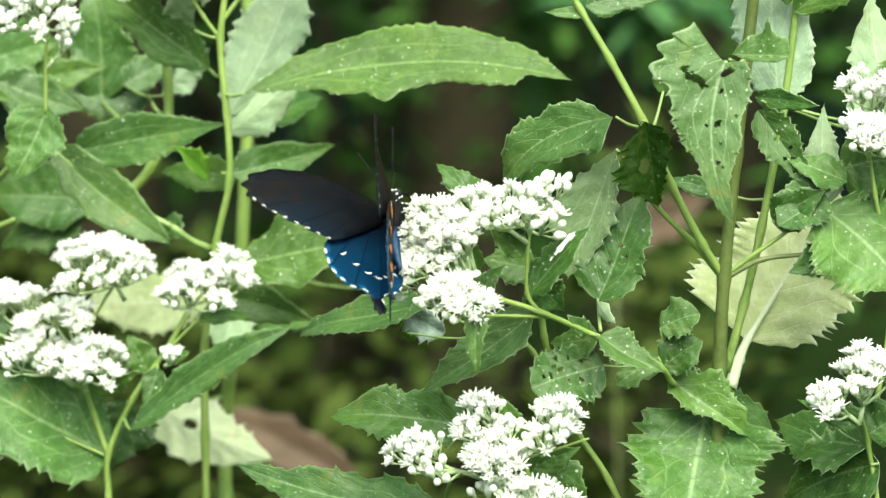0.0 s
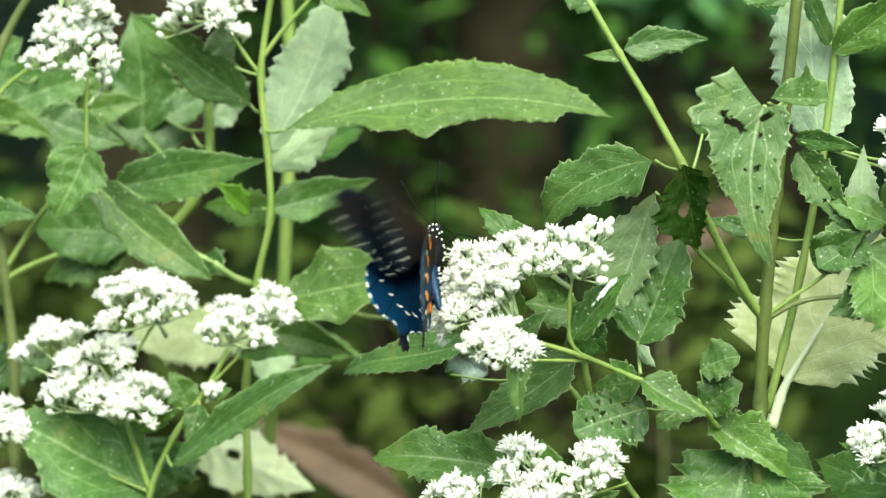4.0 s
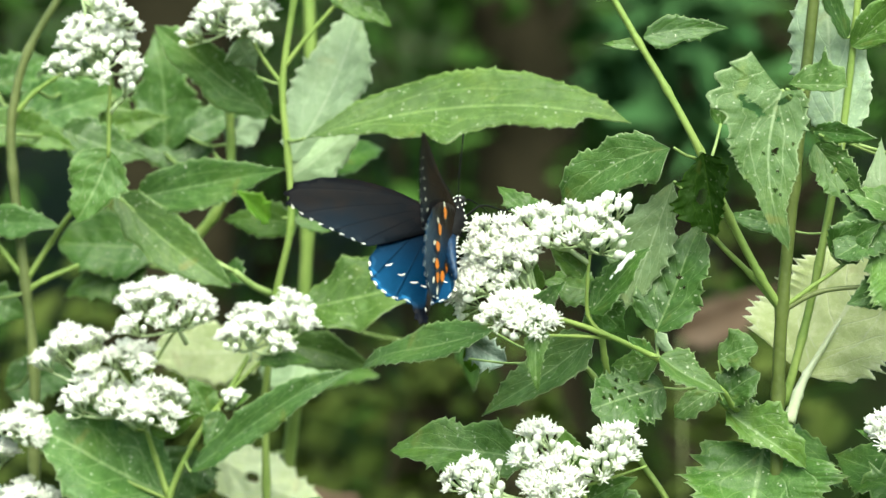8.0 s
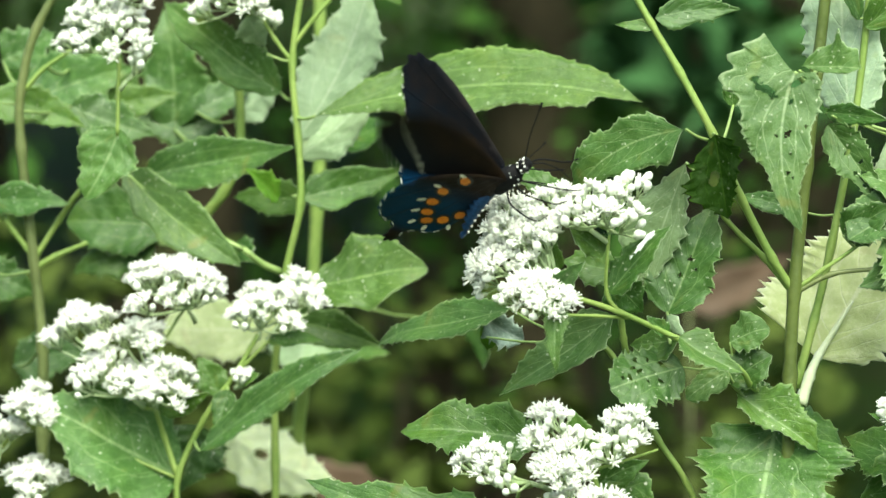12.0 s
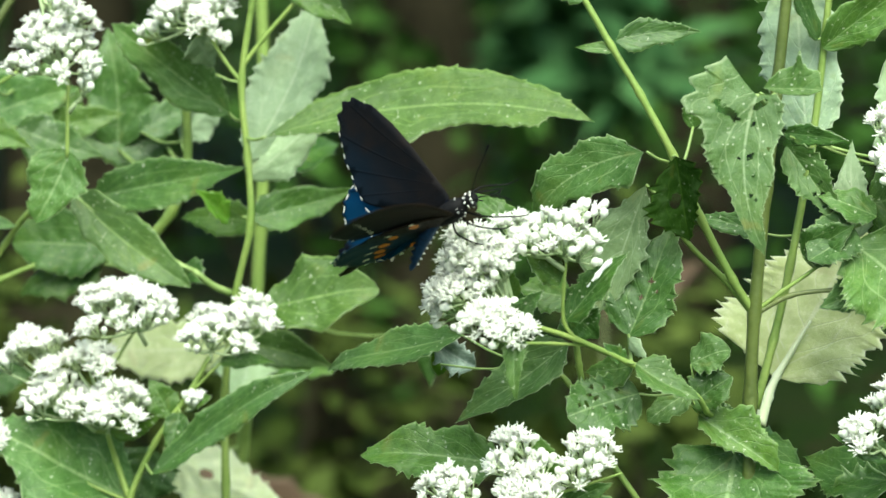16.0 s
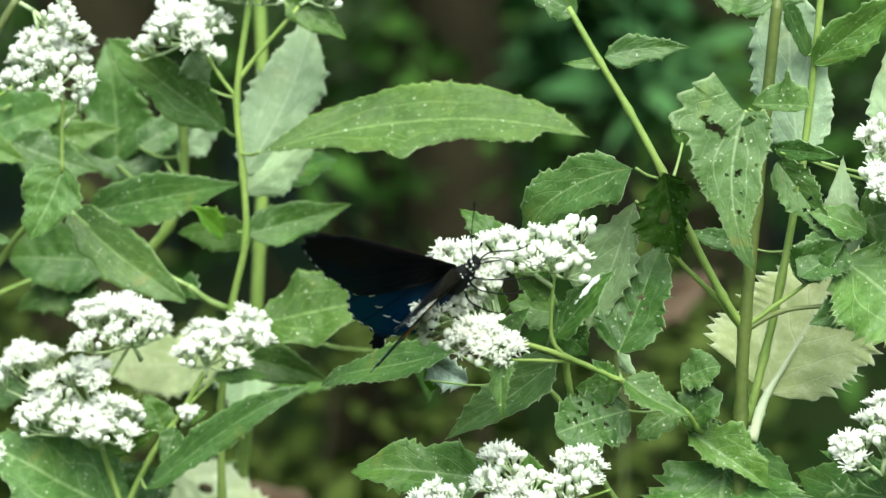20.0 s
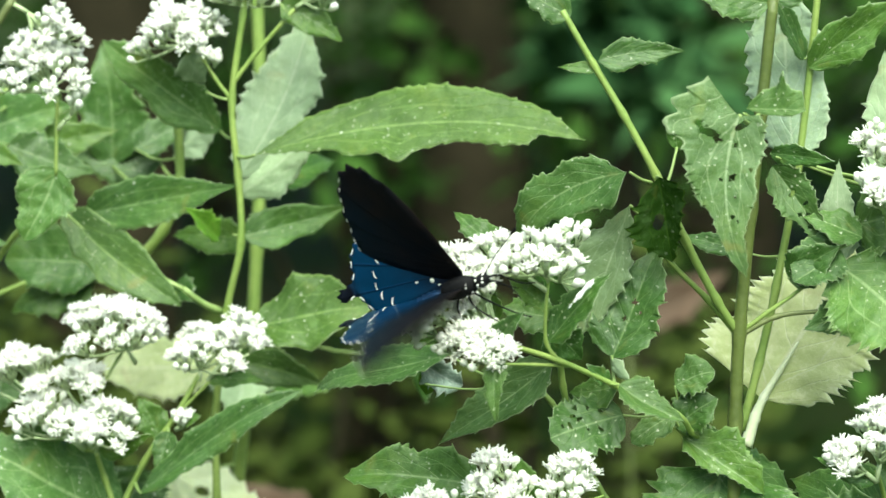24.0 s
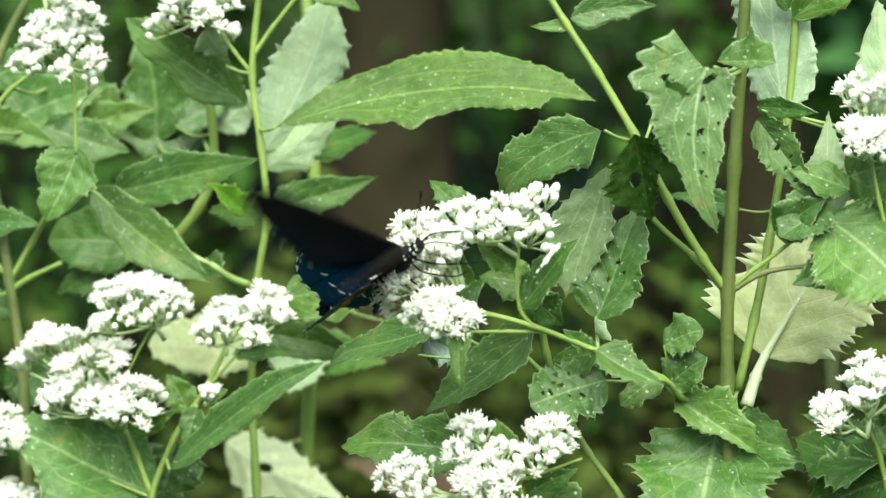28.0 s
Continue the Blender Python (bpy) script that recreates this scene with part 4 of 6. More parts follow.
leaf(low_plant, (0.0351, -0.0200, 1.0782), (-0.0267, 0.0000, 1.0874), 0.0184, 10, teeth=11, fold=0.3)

edge_plant = plant(0.164, -0.020, "boneset plant with white flowers beside the tall stem")
stem(edge_plant, [(0.1644, -0.0200, 0.0), (0.1639, -0.0250, 0.5363), (0.1635, -0.0289, 0.9623), (0.1634, -0.0297, 1.0498), (0.1634, -0.0300, 1.0789), (0.1598, -0.0300, 1.1004), (0.1562, -0.0400, 1.1118)], 0.00100, 0.00066)
stem(edge_plant, [(0.1598, -0.0300, 1.1004), (0.1663, -0.0200, 1.1405), (0.1608, -0.0200, 1.1734), (0.1589, -0.0200, 1.1850)], 0.00083, 0.00050)
cluster(edge_plant, (0.1562, -0.0400, 1.1086), (0.1584, -0.0400, 1.1241), 0.0214, 0.0099, 46, seed=21)
cluster(edge_plant, (0.1562, -0.0400, 1.1086), (0.1468, -0.0450, 1.1174), 0.0115, 0.0098, 26, seed=22, opened=0.4)
cluster(edge_plant, (0.1589, -0.0200, 1.1850), (0.1632, -0.0200, 1.1988), 0.0193, 0.0142, 48, seed=23)
cluster(edge_plant, (0.1589, -0.0200, 1.1833), (0.1566, -0.0300, 1.1909), 0.0149, 0.0075, 30, seed=24)
cluster(edge_plant, (0.1589, -0.0200, 1.1850), (0.1546, -0.0200, 1.2043), 0.0084, 0.0057, 14, seed=25, opened=0.1)
leaf(edge_plant, (0.1562, -0.0400, 1.1086), (0.1388, -0.0450, 1.1165), 0.0066, teeth=6)
leaf(edge_plant, (0.1597, -0.0300, 1.1037), (0.1725, -0.0300, 1.1121), 0.0133, teeth=8)
leaf(edge_plant, (0.1598, -0.0300, 1.1004), (0.1338, 0.0000, 1.1035), 0.0202, 10, teeth=9)
leaf(edge_plant, (0.1631, -0.0300, 1.0954), (0.1353, -0.0100, 1.0781), 0.0251, teeth=9)

left_plant = plant(-0.076, 0.100, "boneset plant crowded with white flower clusters")
stem(left_plant, [(-0.0764, 0.1000, 0.0), (-0.0764, 0.1000, 0.5270), (-0.0764, 0.1000, 0.9341), (-0.0764, 0.1000, 1.0241), (-0.0764, 0.1000, 1.0541), (-0.0763, 0.1000, 1.0692), (-0.0679, 0.1000, 1.0881), (-0.0577, 0.1000, 1.1032), (-0.0502, 0.1000, 1.1164)], 0.00145, 0.00082)
stem(left_plant, [(-0.0767, 0.1000, 1.0692), (-0.0810, 0.1000, 1.0823), (-0.0831, 0.0950, 1.0915)], 0.00109, 0.00073)
stem(left_plant, [(-0.0763, 0.1000, 1.0682), (-0.0913, 0.1000, 1.0746), (-0.1025, 0.1000, 1.0792), (-0.1193, 0.1000, 1.0836)], 0.00064, 0.00045)
stem(left_plant, [(-0.0577, 0.1000, 1.1032), (-0.0540, 0.1000, 1.1070), (-0.0465, 0.1000, 1.1146)], 0.00064, 0.00045)
stem(left_plant, [(-0.0834, 0.1000, 1.0907), (-0.0894, 0.1000, 1.0953), (-0.0775, 0.1100, 1.1204), (-0.0700, 0.1100, 1.1261)], 0.00064, 0.00036)
cluster(left_plant, (-0.0716, 0.1080, 1.1189), (-0.0785, 0.1000, 1.1343), 0.0340, 0.0100, 104, seed=31)
cluster(left_plant, (-0.0502, 0.1000, 1.1145), (-0.0484, 0.1000, 1.1254), 0.0254, 0.0084, 72, seed=32, opened=0.55)
cluster(left_plant, (-0.0475, 0.1000, 1.1146), (-0.0357, 0.1030, 1.1298), 0.0173, 0.0064, 44, seed=33, opened=0.4)
cluster(left_plant, (-0.0894, 0.1000, 1.0953), (-0.1078, 0.1000, 1.1175), 0.0225, 0.0104, 66, seed=34)
cluster(left_plant, (-0.0838, 0.1000, 1.0954), (-0.0890, 0.0960, 1.1150), 0.0165, 0.0090, 36, seed=35)
cluster(left_plant, (-0.0829, 0.0960, 1.0908), (-0.0812, 0.0920, 1.1018), 0.0270, 0.0086, 80, seed=36)
cluster(left_plant, (-0.0871, 0.0970, 1.0920), (-0.1012, 0.0940, 1.1040), 0.0205, 0.0090, 60, seed=37)
cluster(left_plant, (-0.1175, 0.1000, 1.0837), (-0.1236, 0.0980, 1.0916), 0.0210, 0.0105, 66, seed=38)
cluster(left_plant, (-0.1363, 0.1000, 1.0721), (-0.1343, 0.1000, 1.0821), 0.0127, 0.0056, 26, seed=39)
cluster(left_plant, (-0.1213, 0.1000, 1.0591), (-0.1238, 0.0980, 1.0675), 0.0199, 0.0063, 52, seed=40)
leaf(left_plant, (-0.0760, 0.1050, 1.0683), (-0.1177, 0.0900, 1.0955), 0.0363, tilt=0.8, teeth=11, depth=0.08, fold=0.2, shape=(0.5, 0.75), mats=[LEAF_DUSTY, LEAF_UNDER])
leaf(left_plant, (-0.0721, 0.1200, 1.0830), (-0.0782, 0.1150, 1.0609), 0.0221, teeth=8)
leaf(left_plant, (-0.0681, 0.0900, 1.0794), (-0.0185, 0.0800, 1.1155), 0.0108, -10, teeth=15, depth=0.09, fold=0.3, shape=(0.62, 0.8))
leaf(left_plant, (-0.0594, 0.0950, 1.0987), (-0.0633, 0.0900, 1.0856), 0.0079, teeth=6, fold=0.4)
leaf(left_plant, (-0.0633, 0.1000, 1.0966), (-0.0698, 0.1000, 1.1087), 0.0102, teeth=6)
leaf(left_plant, (-0.0828, 0.0950, 1.0928), (-0.0653, 0.0850, 1.0988), 0.0090, 30, teeth=8)
leaf(left_plant, (-0.0475, 0.1000, 1.1146), (-0.0288, 0.1100, 1.1135), 0.0055, teeth=7)
leaf(left_plant, (-0.0567, 0.1000, 1.1010), (-0.0497, 0.0950, 1.1040), 0.0054, teeth=5)
cluster(left_plant, (-0.0577, 0.1000, 1.0985), (-0.0552, 0.0980, 1.1013), 0.0045, 0.0016, 10, seed=41, opened=0.2)

middle_plant = plant(-0.038, 0.130, "boneset plant with long toothed leaves and slender stems")
stem(middle_plant, [(-0.0378, 0.1300, 0.0), (-0.0426, 0.1300, 0.5495), (-0.0464, 0.1300, 0.9791), (-0.0472, 0.1300, 1.0691), (-0.0475, 0.1300, 1.0991), (-0.0433, 0.1250, 1.1341), (-0.0382, 0.1200, 1.1574), (-0.0391, 0.1200, 1.1800), (-0.0411, 0.1200, 1.2043), (-0.0374, 0.1200, 1.2323), (-0.0365, 0.1200, 1.2435)], 0.00140, 0.00103)
stem(middle_plant, [(-0.0407, 0.1200, 1.2099), (-0.0336, 0.1200, 1.2193), (-0.0206, 0.1200, 1.2343)], 0.00083, 0.00065)
stem(middle_plant, [(-0.0411, 0.1200, 1.2043), (-0.0467, 0.1200, 1.2117), (-0.0523, 0.1200, 1.2210), (-0.0561, 0.1200, 1.2284)], 0.00074, 0.00046)
petiole(middle_plant, (-0.0401, 0.1200, 1.2043), (-0.0495, 0.1200, 1.2070), 0.00055)
leaf(middle_plant, (-0.0327, 0.1100, 1.1873), (0.0725, 0.0830, 1.1972), 0.0181, -4, teeth=24, depth=0.06, fold=0.12, sag=0.05, tilt=0.6, bend=-0.08, left=[(0.06, 0.2), (0.15, 0.45), (0.28, 0.56), (0.42, 0.66), (0.58, 0.7), (0.7, 0.68), (0.82, 0.48), (0.92, 0.25)], right=[(0.1, 0.14), (0.2, 0.3), (0.3, 0.58), (0.38, 0.54), (0.45, 0.78), (0.5, 0.52), (0.6, 0.42), (0.75, 0.4), (0.83, 0.36), (0.865, 0.1), (0.93, 0.07)], mats=[LEAF_SUNNY, LEAF_UNDER], label='long toothed leaf reaching across')
leaf(middle_plant, (-0.0396, 0.1300, 1.1783), (-0.0185, 0.1500, 1.2273), 0.0222, 15, back=True, teeth=12, depth=0.09, fold=0.2, shape=(0.6, 0.8))
leaf(middle_plant, (-0.0396, 0.1300, 1.1720), (-0.0143, 0.1400, 1.1949), 0.0159, 15, back=True, teeth=8, depth=0.1, fold=0.2)
leaf(middle_plant, (-0.0390, 0.1300, 1.1584), (-0.0042, 0.1400, 1.1677), 0.0131, 10, teeth=9, depth=0.07, fold=0.3)
leaf(middle_plant, (-0.0380, 0.1400, 1.1565), (-0.0649, 0.1500, 1.1572), 0.0113, teeth=8)
leaf(middle_plant, (-0.0334, 0.1200, 1.1301), (0.0030, 0.1100, 1.1395), 0.0250, 5, tilt=0.9, teeth=10, depth=0.035, fold=0.25, shape=(0.5, 0.75), mats=[LEAF_SUNNY, LEAF_UNDER])
petiole(middle_plant, (-0.0494, 0.1400, 1.1190), (-0.0480, 0.1450, 1.1155))
leaf(middle_plant, (-0.0480, 0.1450, 1.1155), (-0.0116, 0.1400, 1.1074), 0.0140, 5, teeth=9, depth=0.06, fold=0.3, mats=[LEAF_SUNNY, LEAF_UNDER])
leaf(middle_plant, (-0.0455, 0.1200, 1.1590), (-0.0541, 0.1100, 1.1700), 0.0085, 30, teeth=6, fold=0.6, mats=[LEAF_BRIGHT, LEAF_BRIGHT], label="small fresh yellow-green leaf")
leaf(middle_plant, (-0.0419, 0.1400, 1.1775), (-0.0082, 0.2000, 1.1822), 0.0135, teeth=8, depth=0.05)
leaf(middle_plant, (-0.0253, 0.1200, 1.2361), (-0.0047, 0.1200, 1.2238), 0.0111, teeth=8)
leaf(middle_plant, (-0.0467, 0.1400, 1.1927), (-0.0839, 0.1300, 1.2225), 0.0165, -10, teeth=12, depth=0.07, fold=0.2, shape=(0.55, 0.8), mats=[LEAF_DUSTY, LEAF_UNDER])
cluster(middle_plant, (-0.0551, 0.1200, 1.2210), (-0.0580, 0.1200, 1.2275), 0.0305, 0.0129, 104, seed=51, opened=0.55)
cluster(middle_plant, (-0.0365, 0.1200, 1.2342), (-0.0365, 0.1200, 1.2407), 0.0203, 0.0092, 44, seed=53, opened=0.5)
cluster(middle_plant, (-0.0202, 0.1200, 1.2347), (-0.0131, 0.1200, 1.2399), 0.0148, 0.0074, 28, seed=54, opened=0.4)
cluster(middle_plant, (-0.0467, 0.1200, 1.2155), (-0.0471, 0.1200, 1.2170), 0.0026, 0.0015, 3, seed=52, opened=0.0)
leaf(middle_plant, (-0.0561, 0.1200, 1.2191), (-0.0514, 0.1300, 1.2093), 0.0130, back=True, teeth=6)
leaf(middle_plant, (-0.0979, 0.1300, 1.1663), (-0.0584, 0.1100, 1.1398), 0.0170, teeth=10, depth=0.05, fold=0.3, shape=(0.55, 0.8), mats=[LEAF_SUNNY, LEAF_UNDER])
leaf(middle_plant, (-0.0913, 0.1300, 1.1654), (-0.0394, 0.1150, 1.1770), 0.0163, 8, teeth=12, depth=0.06, fold=0.3)
petiole(middle_plant, (-0.0452, 0.1250, 1.1341), (-0.0565, 0.1150, 1.1427), 0.00130)
leaf(middle_plant, (-0.0608, 0.1300, 1.1429), (-0.0541, 0.1200, 1.1384), 0.0093, teeth=5)

back_plant = plant(-0.049, 0.260, "boneset stem standing behind the others")
stem(back_plant, [(-0.0490, 0.2600, 0.0), (-0.0503, 0.2600, 0.5243), (-0.0513, 0.2600, 0.9286), (-0.0515, 0.2600, 1.0186), (-0.0516, 0.2600, 1.0486), (-0.0462, 0.2500, 1.0947), (-0.0432, 0.2500, 1.1451), (-0.0419, 0.2500, 1.1867), (-0.0435, 0.2500, 1.2405)], 0.00269, 0.00227)
leaf(back_plant, (-0.0474, 0.2400, 1.0960), (-0.0161, 0.2200, 1.0949), 0.0162, teeth=8)
leaf(back_plant, (-0.0464, 0.2400, 1.1023), (-0.0498, 0.2200, 1.0821), 0.0242, back=True, teeth=7)
leaf(back_plant, (-0.0521, 0.2000, 1.1053), (-0.0923, 0.1800, 1.1064), 0.0206, back=True, teeth=8, fold=0.1, shape=(0.5, 0.6), mats=[LEAF_TOP, LEAF_PALE])
leaf(back_plant, (-0.0776, 0.2400, 1.0620), (-0.0291, 0.2200, 1.0421), 0.0242, back=True, teeth=8, mats=[LEAF_TOP, LEAF_PALE], holes=[(0.35, 0.0, 0.04)])
leaf(back_plant, (0.0183, 0.2000, 1.1102), (0.0200, 0.2000, 1.0920), 0.0099, 40, teeth=6)

outer_plant = plant(-0.128, 0.140, "boneset plant with white clusters and broad leaves")
stem(outer_plant, [(-0.1278, 0.1400, 0.0), (-0.1276, 0.1400, 0.5532), (-0.1275, 0.1400, 0.9863), (-0.1274, 0.1400, 1.0763), (-0.1274, 0.1400, 1.1063), (-0.1302, 0.1400, 1.1353), (-0.1344, 0.1400, 1.1737), (-0.1343, 0.1400, 1.1928), (-0.1288, 0.1400, 1.2138), (-0.1153, 0.1400, 1.2367)], 0.00226, 0.00132, STEM_DARK)
stem(outer_plant, [(-0.1312, 0.1400, 1.1314), (-0.1234, 0.1400, 1.1363), (-0.1119, 0.1400, 1.1413)], 0.00113, 0.00085)
stem(outer_plant, [(-0.1302, 0.1400, 1.1353), (-0.1215, 0.1400, 1.1489), (-0.1113, 0.1300, 1.1614), (-0.0989, 0.1300, 1.1691)], 0.00103, 0.00085)
stem(outer_plant, [(-0.1311, 0.1400, 1.1372), (-0.1369, 0.1400, 1.1448), (-0.1464, 0.1400, 1.1582)], 0.00103, 0.00085)
stem(outer_plant, [(-0.1328, 0.1400, 1.1928), (-0.1270, 0.1400, 1.1996), (-0.1174, 0.1400, 1.2063)], 0.00094, 0.00056)
stem(outer_plant, [(-0.0835, 0.1600, 1.1395), (-0.0679, 0.1600, 1.1572), (-0.0625, 0.1600, 1.1728), (-0.0629, 0.1600, 1.1961)], 0.00191, 0.00153)
stem(outer_plant, [(-0.0962, 0.1000, 1.1809), (-0.0960, 0.1000, 1.1957), (-0.0956, 0.1000, 1.2059)], 0.00064, 0.00055)
cluster(outer_plant, (-0.0956, 0.1000, 1.2049), (-0.1011, 0.1000, 1.2178), 0.0294, 0.0136, 124, seed=61, opened=0.45, lean=(-0.2, -0.4, 1))
cluster(outer_plant, (-0.0956, 0.1000, 1.1957), (-0.0890, 0.1000, 1.2050), 0.0100, 0.0045, 7, seed=62, opened=0.0)
cluster(outer_plant, (-0.1094, 0.1000, 1.2361), (-0.0965, 0.1000, 1.2288), 0.0182, 0.0091, 39, seed=63, opened=0.3)
leaf(outer_plant, (-0.0957, 0.1000, 1.1832), (-0.1063, 0.0950, 1.1609), 0.0181, teeth=9, depth=0.08, fold=0.25, shape=(0.45, 0.75), mats=[LEAF_DUSTY, LEAF_UNDER])
leaf(outer_plant, (-0.1445, 0.1400, 1.1553), (-0.1174, 0.1300, 1.1560), 0.0109, teeth=8)
leaf(outer_plant, (-0.0887, 0.1700, 1.1443), (-0.1231, 0.1700, 1.1459), 0.0212, teeth=8, fold=0.2, shape=(0.5, 0.6))
leaf(outer_plant, (-0.0926, 0.1700, 1.1383), (-0.1222, 0.1700, 1.1281), 0.0154, teeth=7)
leaf(outer_plant, (-0.1480, 0.1500, 1.1892), (-0.1141, 0.1500, 1.1799), 0.0133, teeth=8)
leaf(outer_plant, (-0.1413, 0.1800, 1.1843), (-0.1017, 0.1800, 1.1985), 0.0233, teeth=8)
leaf(outer_plant, (-0.1205, 0.1600, 1.1859), (-0.0913, 0.1600, 1.1764), 0.0172, teeth=8)
leaf(outer_plant, (-0.0903, 0.2000, 1.1754), (-0.0943, 0.2000, 1.2174), 0.0217, teeth=8)
leaf(outer_plant, (-0.0732, 0.2000, 1.1766), (-0.1084, 0.2000, 1.1813), 0.0217, teeth=8)
leaf(outer_plant, (-0.1195, 0.1800, 1.1825), (-0.0859, 0.1800, 1.1898), 0.0136, teeth=8)
leaf(outer_plant, (-0.1501, 0.1600, 1.1289), (-0.1325, 0.1600, 1.1213), 0.0153, teeth=7)
leaf(outer_plant, (-0.1439, 0.1800, 1.0927), (-0.1179, 0.1800, 1.0991), 0.0175, teeth=7)
leaf(outer_plant, (-0.1244, 0.2000, 1.1991), (-0.0983, 0.2000, 1.1834), 0.0217, teeth=8)
leaf(outer_plant, (-0.0811, 0.1900, 1.1822), (-0.0622, 0.2000, 1.1917), 0.0118, teeth=6)
leaf(outer_plant, (-0.0682, 0.2000, 1.1796), (-0.0522, 0.2000, 1.1938), 0.0138, back=True, teeth=6)
leaf(outer_plant, (-0.1506, 0.2000, 1.1989), (-0.1324, 0.2000, 1.2091), 0.0178, teeth=6)

petiole(tall_plant, (0.1387, 0.0000, 1.2280), (0.1365, -0.0020, 1.2263), 0.00042)
petiole(tall_plant, (0.1355, 0.0000, 1.1962), (0.1270, -0.0040, 1.1990), 0.00042)
petiole(tall_plant, (0.1355, 0.0000, 1.1962), (0.1283, -0.0080, 1.1984), 0.00042)
petiole(tall_plant, (0.0931, -0.0300, 1.1945), (0.0935, -0.0340, 1.1948), 0.00057)
petiole(tall_plant, (0.0893, -0.0250, 1.1827), (0.0856, -0.0250, 1.1856), 0.00058)
petiole(tall_plant, (0.1308, -0.0030, 1.1688), (0.1210, 0.0000, 1.1692), 0.00042)
petiole(tall_plant, (0.0809, -0.0300, 1.1426), (0.0810, -0.0350, 1.1424), 0.00040)
petiole(tall_plant, (0.1026, -0.0200, 1.1181), (0.0994, -0.0225, 1.1331), 0.00041)
petiole(tall_plant, (0.1026, -0.0200, 1.1181), (0.0996, -0.0225, 1.1211), 0.00041)
petiole(tall_plant, (0.1026, -0.0200, 1.1181), (0.0988, -0.0250, 1.1250), 0.00041)
petiole(tall_plant, (0.1026, -0.0200, 1.1181), (0.1028, -0.0150, 1.1174), 0.00042)
petiole(tall_plant, (0.1194, -0.0080, 1.1179), (0.1133, -0.0150, 1.1067), 0.00058)
petiole(tall_plant, (0.1214, 0.0020, 1.1114), (0.1183, -0.0050, 1.1090), 0.00059)
petiole(tall_plant, (0.1351, -0.0200, 1.1612), (0.1315, -0.0200, 1.1646), 0.00042)
petiole(tall_plant, (0.1461, -0.0200, 1.1731), (0.1526, -0.0200, 1.1764), 0.00042)
petiole(tall_plant, (0.1437, -0.0200, 1.1703), (0.1462, -0.0200, 1.1682), 0.00058)
petiole(tall_plant, (0.1461, -0.0200, 1.1731), (0.1517, -0.0100, 1.1789), 0.00059)
petiole(tall_plant, (0.1449, -0.0200, 1.1717), (0.1486, -0.0100, 1.1688), 0.00042)
petiole(tall_plant, (0.1355, 0.0000, 1.1962), (0.1699, 0.0100, 1.1875), 0.00060)
petiole(tall_plant, (0.1355, 0.0000, 1.1962), (0.1749, 0.0100, 1.1909), 0.00060)
petiole(visited_plant, (0.0621, -0.0495, 1.1474), (0.0620, -0.0400, 1.1509), 0.00040)
petiole(visited_plant, (0.0653, -0.0300, 1.1399), (0.0635, -0.0300, 1.1530), 0.00040)
petiole(visited_plant, (0.0493, -0.0550, 1.1489), (0.0483, -0.0750, 1.1507), 0.00039)
petiole(visited_plant, (0.0493, -0.0550, 1.1489), (0.0468, -0.0700, 1.1501), 0.00039)
petiole(visited_plant, (0.0493, -0.0550, 1.1489), (0.0475, -0.0500, 1.1551), 0.00040)
petiole(visited_plant, (0.0563, -0.0200, 1.1335), (0.0318, 0.0200, 1.1349), 0.00042)
petiole(visited_plant, (0.0794, -0.0410, 1.1359), (0.0820, -0.0450, 1.1361), 0.00040)
petiole(visited_plant, (0.0838, -0.0390, 1.1336), (0.0817, -0.0350, 1.1341), 0.00040)
petiole(visited_plant, (0.0618, -0.0520, 1.1668), (0.0480, -0.0400, 1.1743), 0.00040)
petiole(visited_plant, (0.0563, -0.0200, 1.1335), (0.0257, 0.0000, 1.1288), 0.00042)
petiole(low_plant, (0.0588, -0.0600, 1.0990), (0.0585, -0.0500, 1.0988), 0.00040)
petiole(low_plant, (0.0458, -0.0600, 1.0971), (0.0449, -0.0200, 1.1027), 0.00058)
petiole(low_plant, (0.0630, -0.0581, 1.0918), (0.0617, -0.0500, 1.0956), 0.00040)
petiole(low_plant, (0.0635, -0.0575, 1.0904), (0.0634, -0.0500, 1.0940), 0.00056)
petiole(low_plant, (0.0395, -0.0600, 1.0954), (0.0351, -0.0200, 1.0782), 0.00058)
petiole(edge_plant, (0.1606, -0.0300, 1.0950), (0.1631, -0.0300, 1.0954), 0.00058)
petiole(left_plant, (-0.0763, 0.1000, 1.0682), (-0.0760, 0.1050, 1.0683), 0.00064)
petiole(left_plant, (-0.0700, 0.1000, 1.0834), (-0.0721, 0.1200, 1.0830), 0.00065)
petiole(left_plant, (-0.0711, 0.1000, 1.0810), (-0.0681, 0.0900, 1.0794), 0.00063)
petiole(left_plant, (-0.0602, 0.1000, 1.0994), (-0.0594, 0.0950, 1.0987), 0.00045)
petiole(middle_plant, (-0.0396, 0.1200, 1.1861), (-0.0327, 0.1100, 1.1873), 0.00064)
petiole(middle_plant, (-0.0390, 0.1200, 1.1772), (-0.0396, 0.1300, 1.1783), 0.00065)
petiole(middle_plant, (-0.0388, 0.1200, 1.1715), (-0.0396, 0.1300, 1.1720), 0.00065)
petiole(middle_plant, (-0.0382, 0.1200, 1.1574), (-0.0390, 0.1300, 1.1584), 0.00047)
petiole(middle_plant, (-0.0394, 0.1213, 1.1516), (-0.0380, 0.1400, 1.1565), 0.00047)
petiole(middle_plant, (-0.0433, 0.1250, 1.1341), (-0.0334, 0.1200, 1.1301), 0.00065)
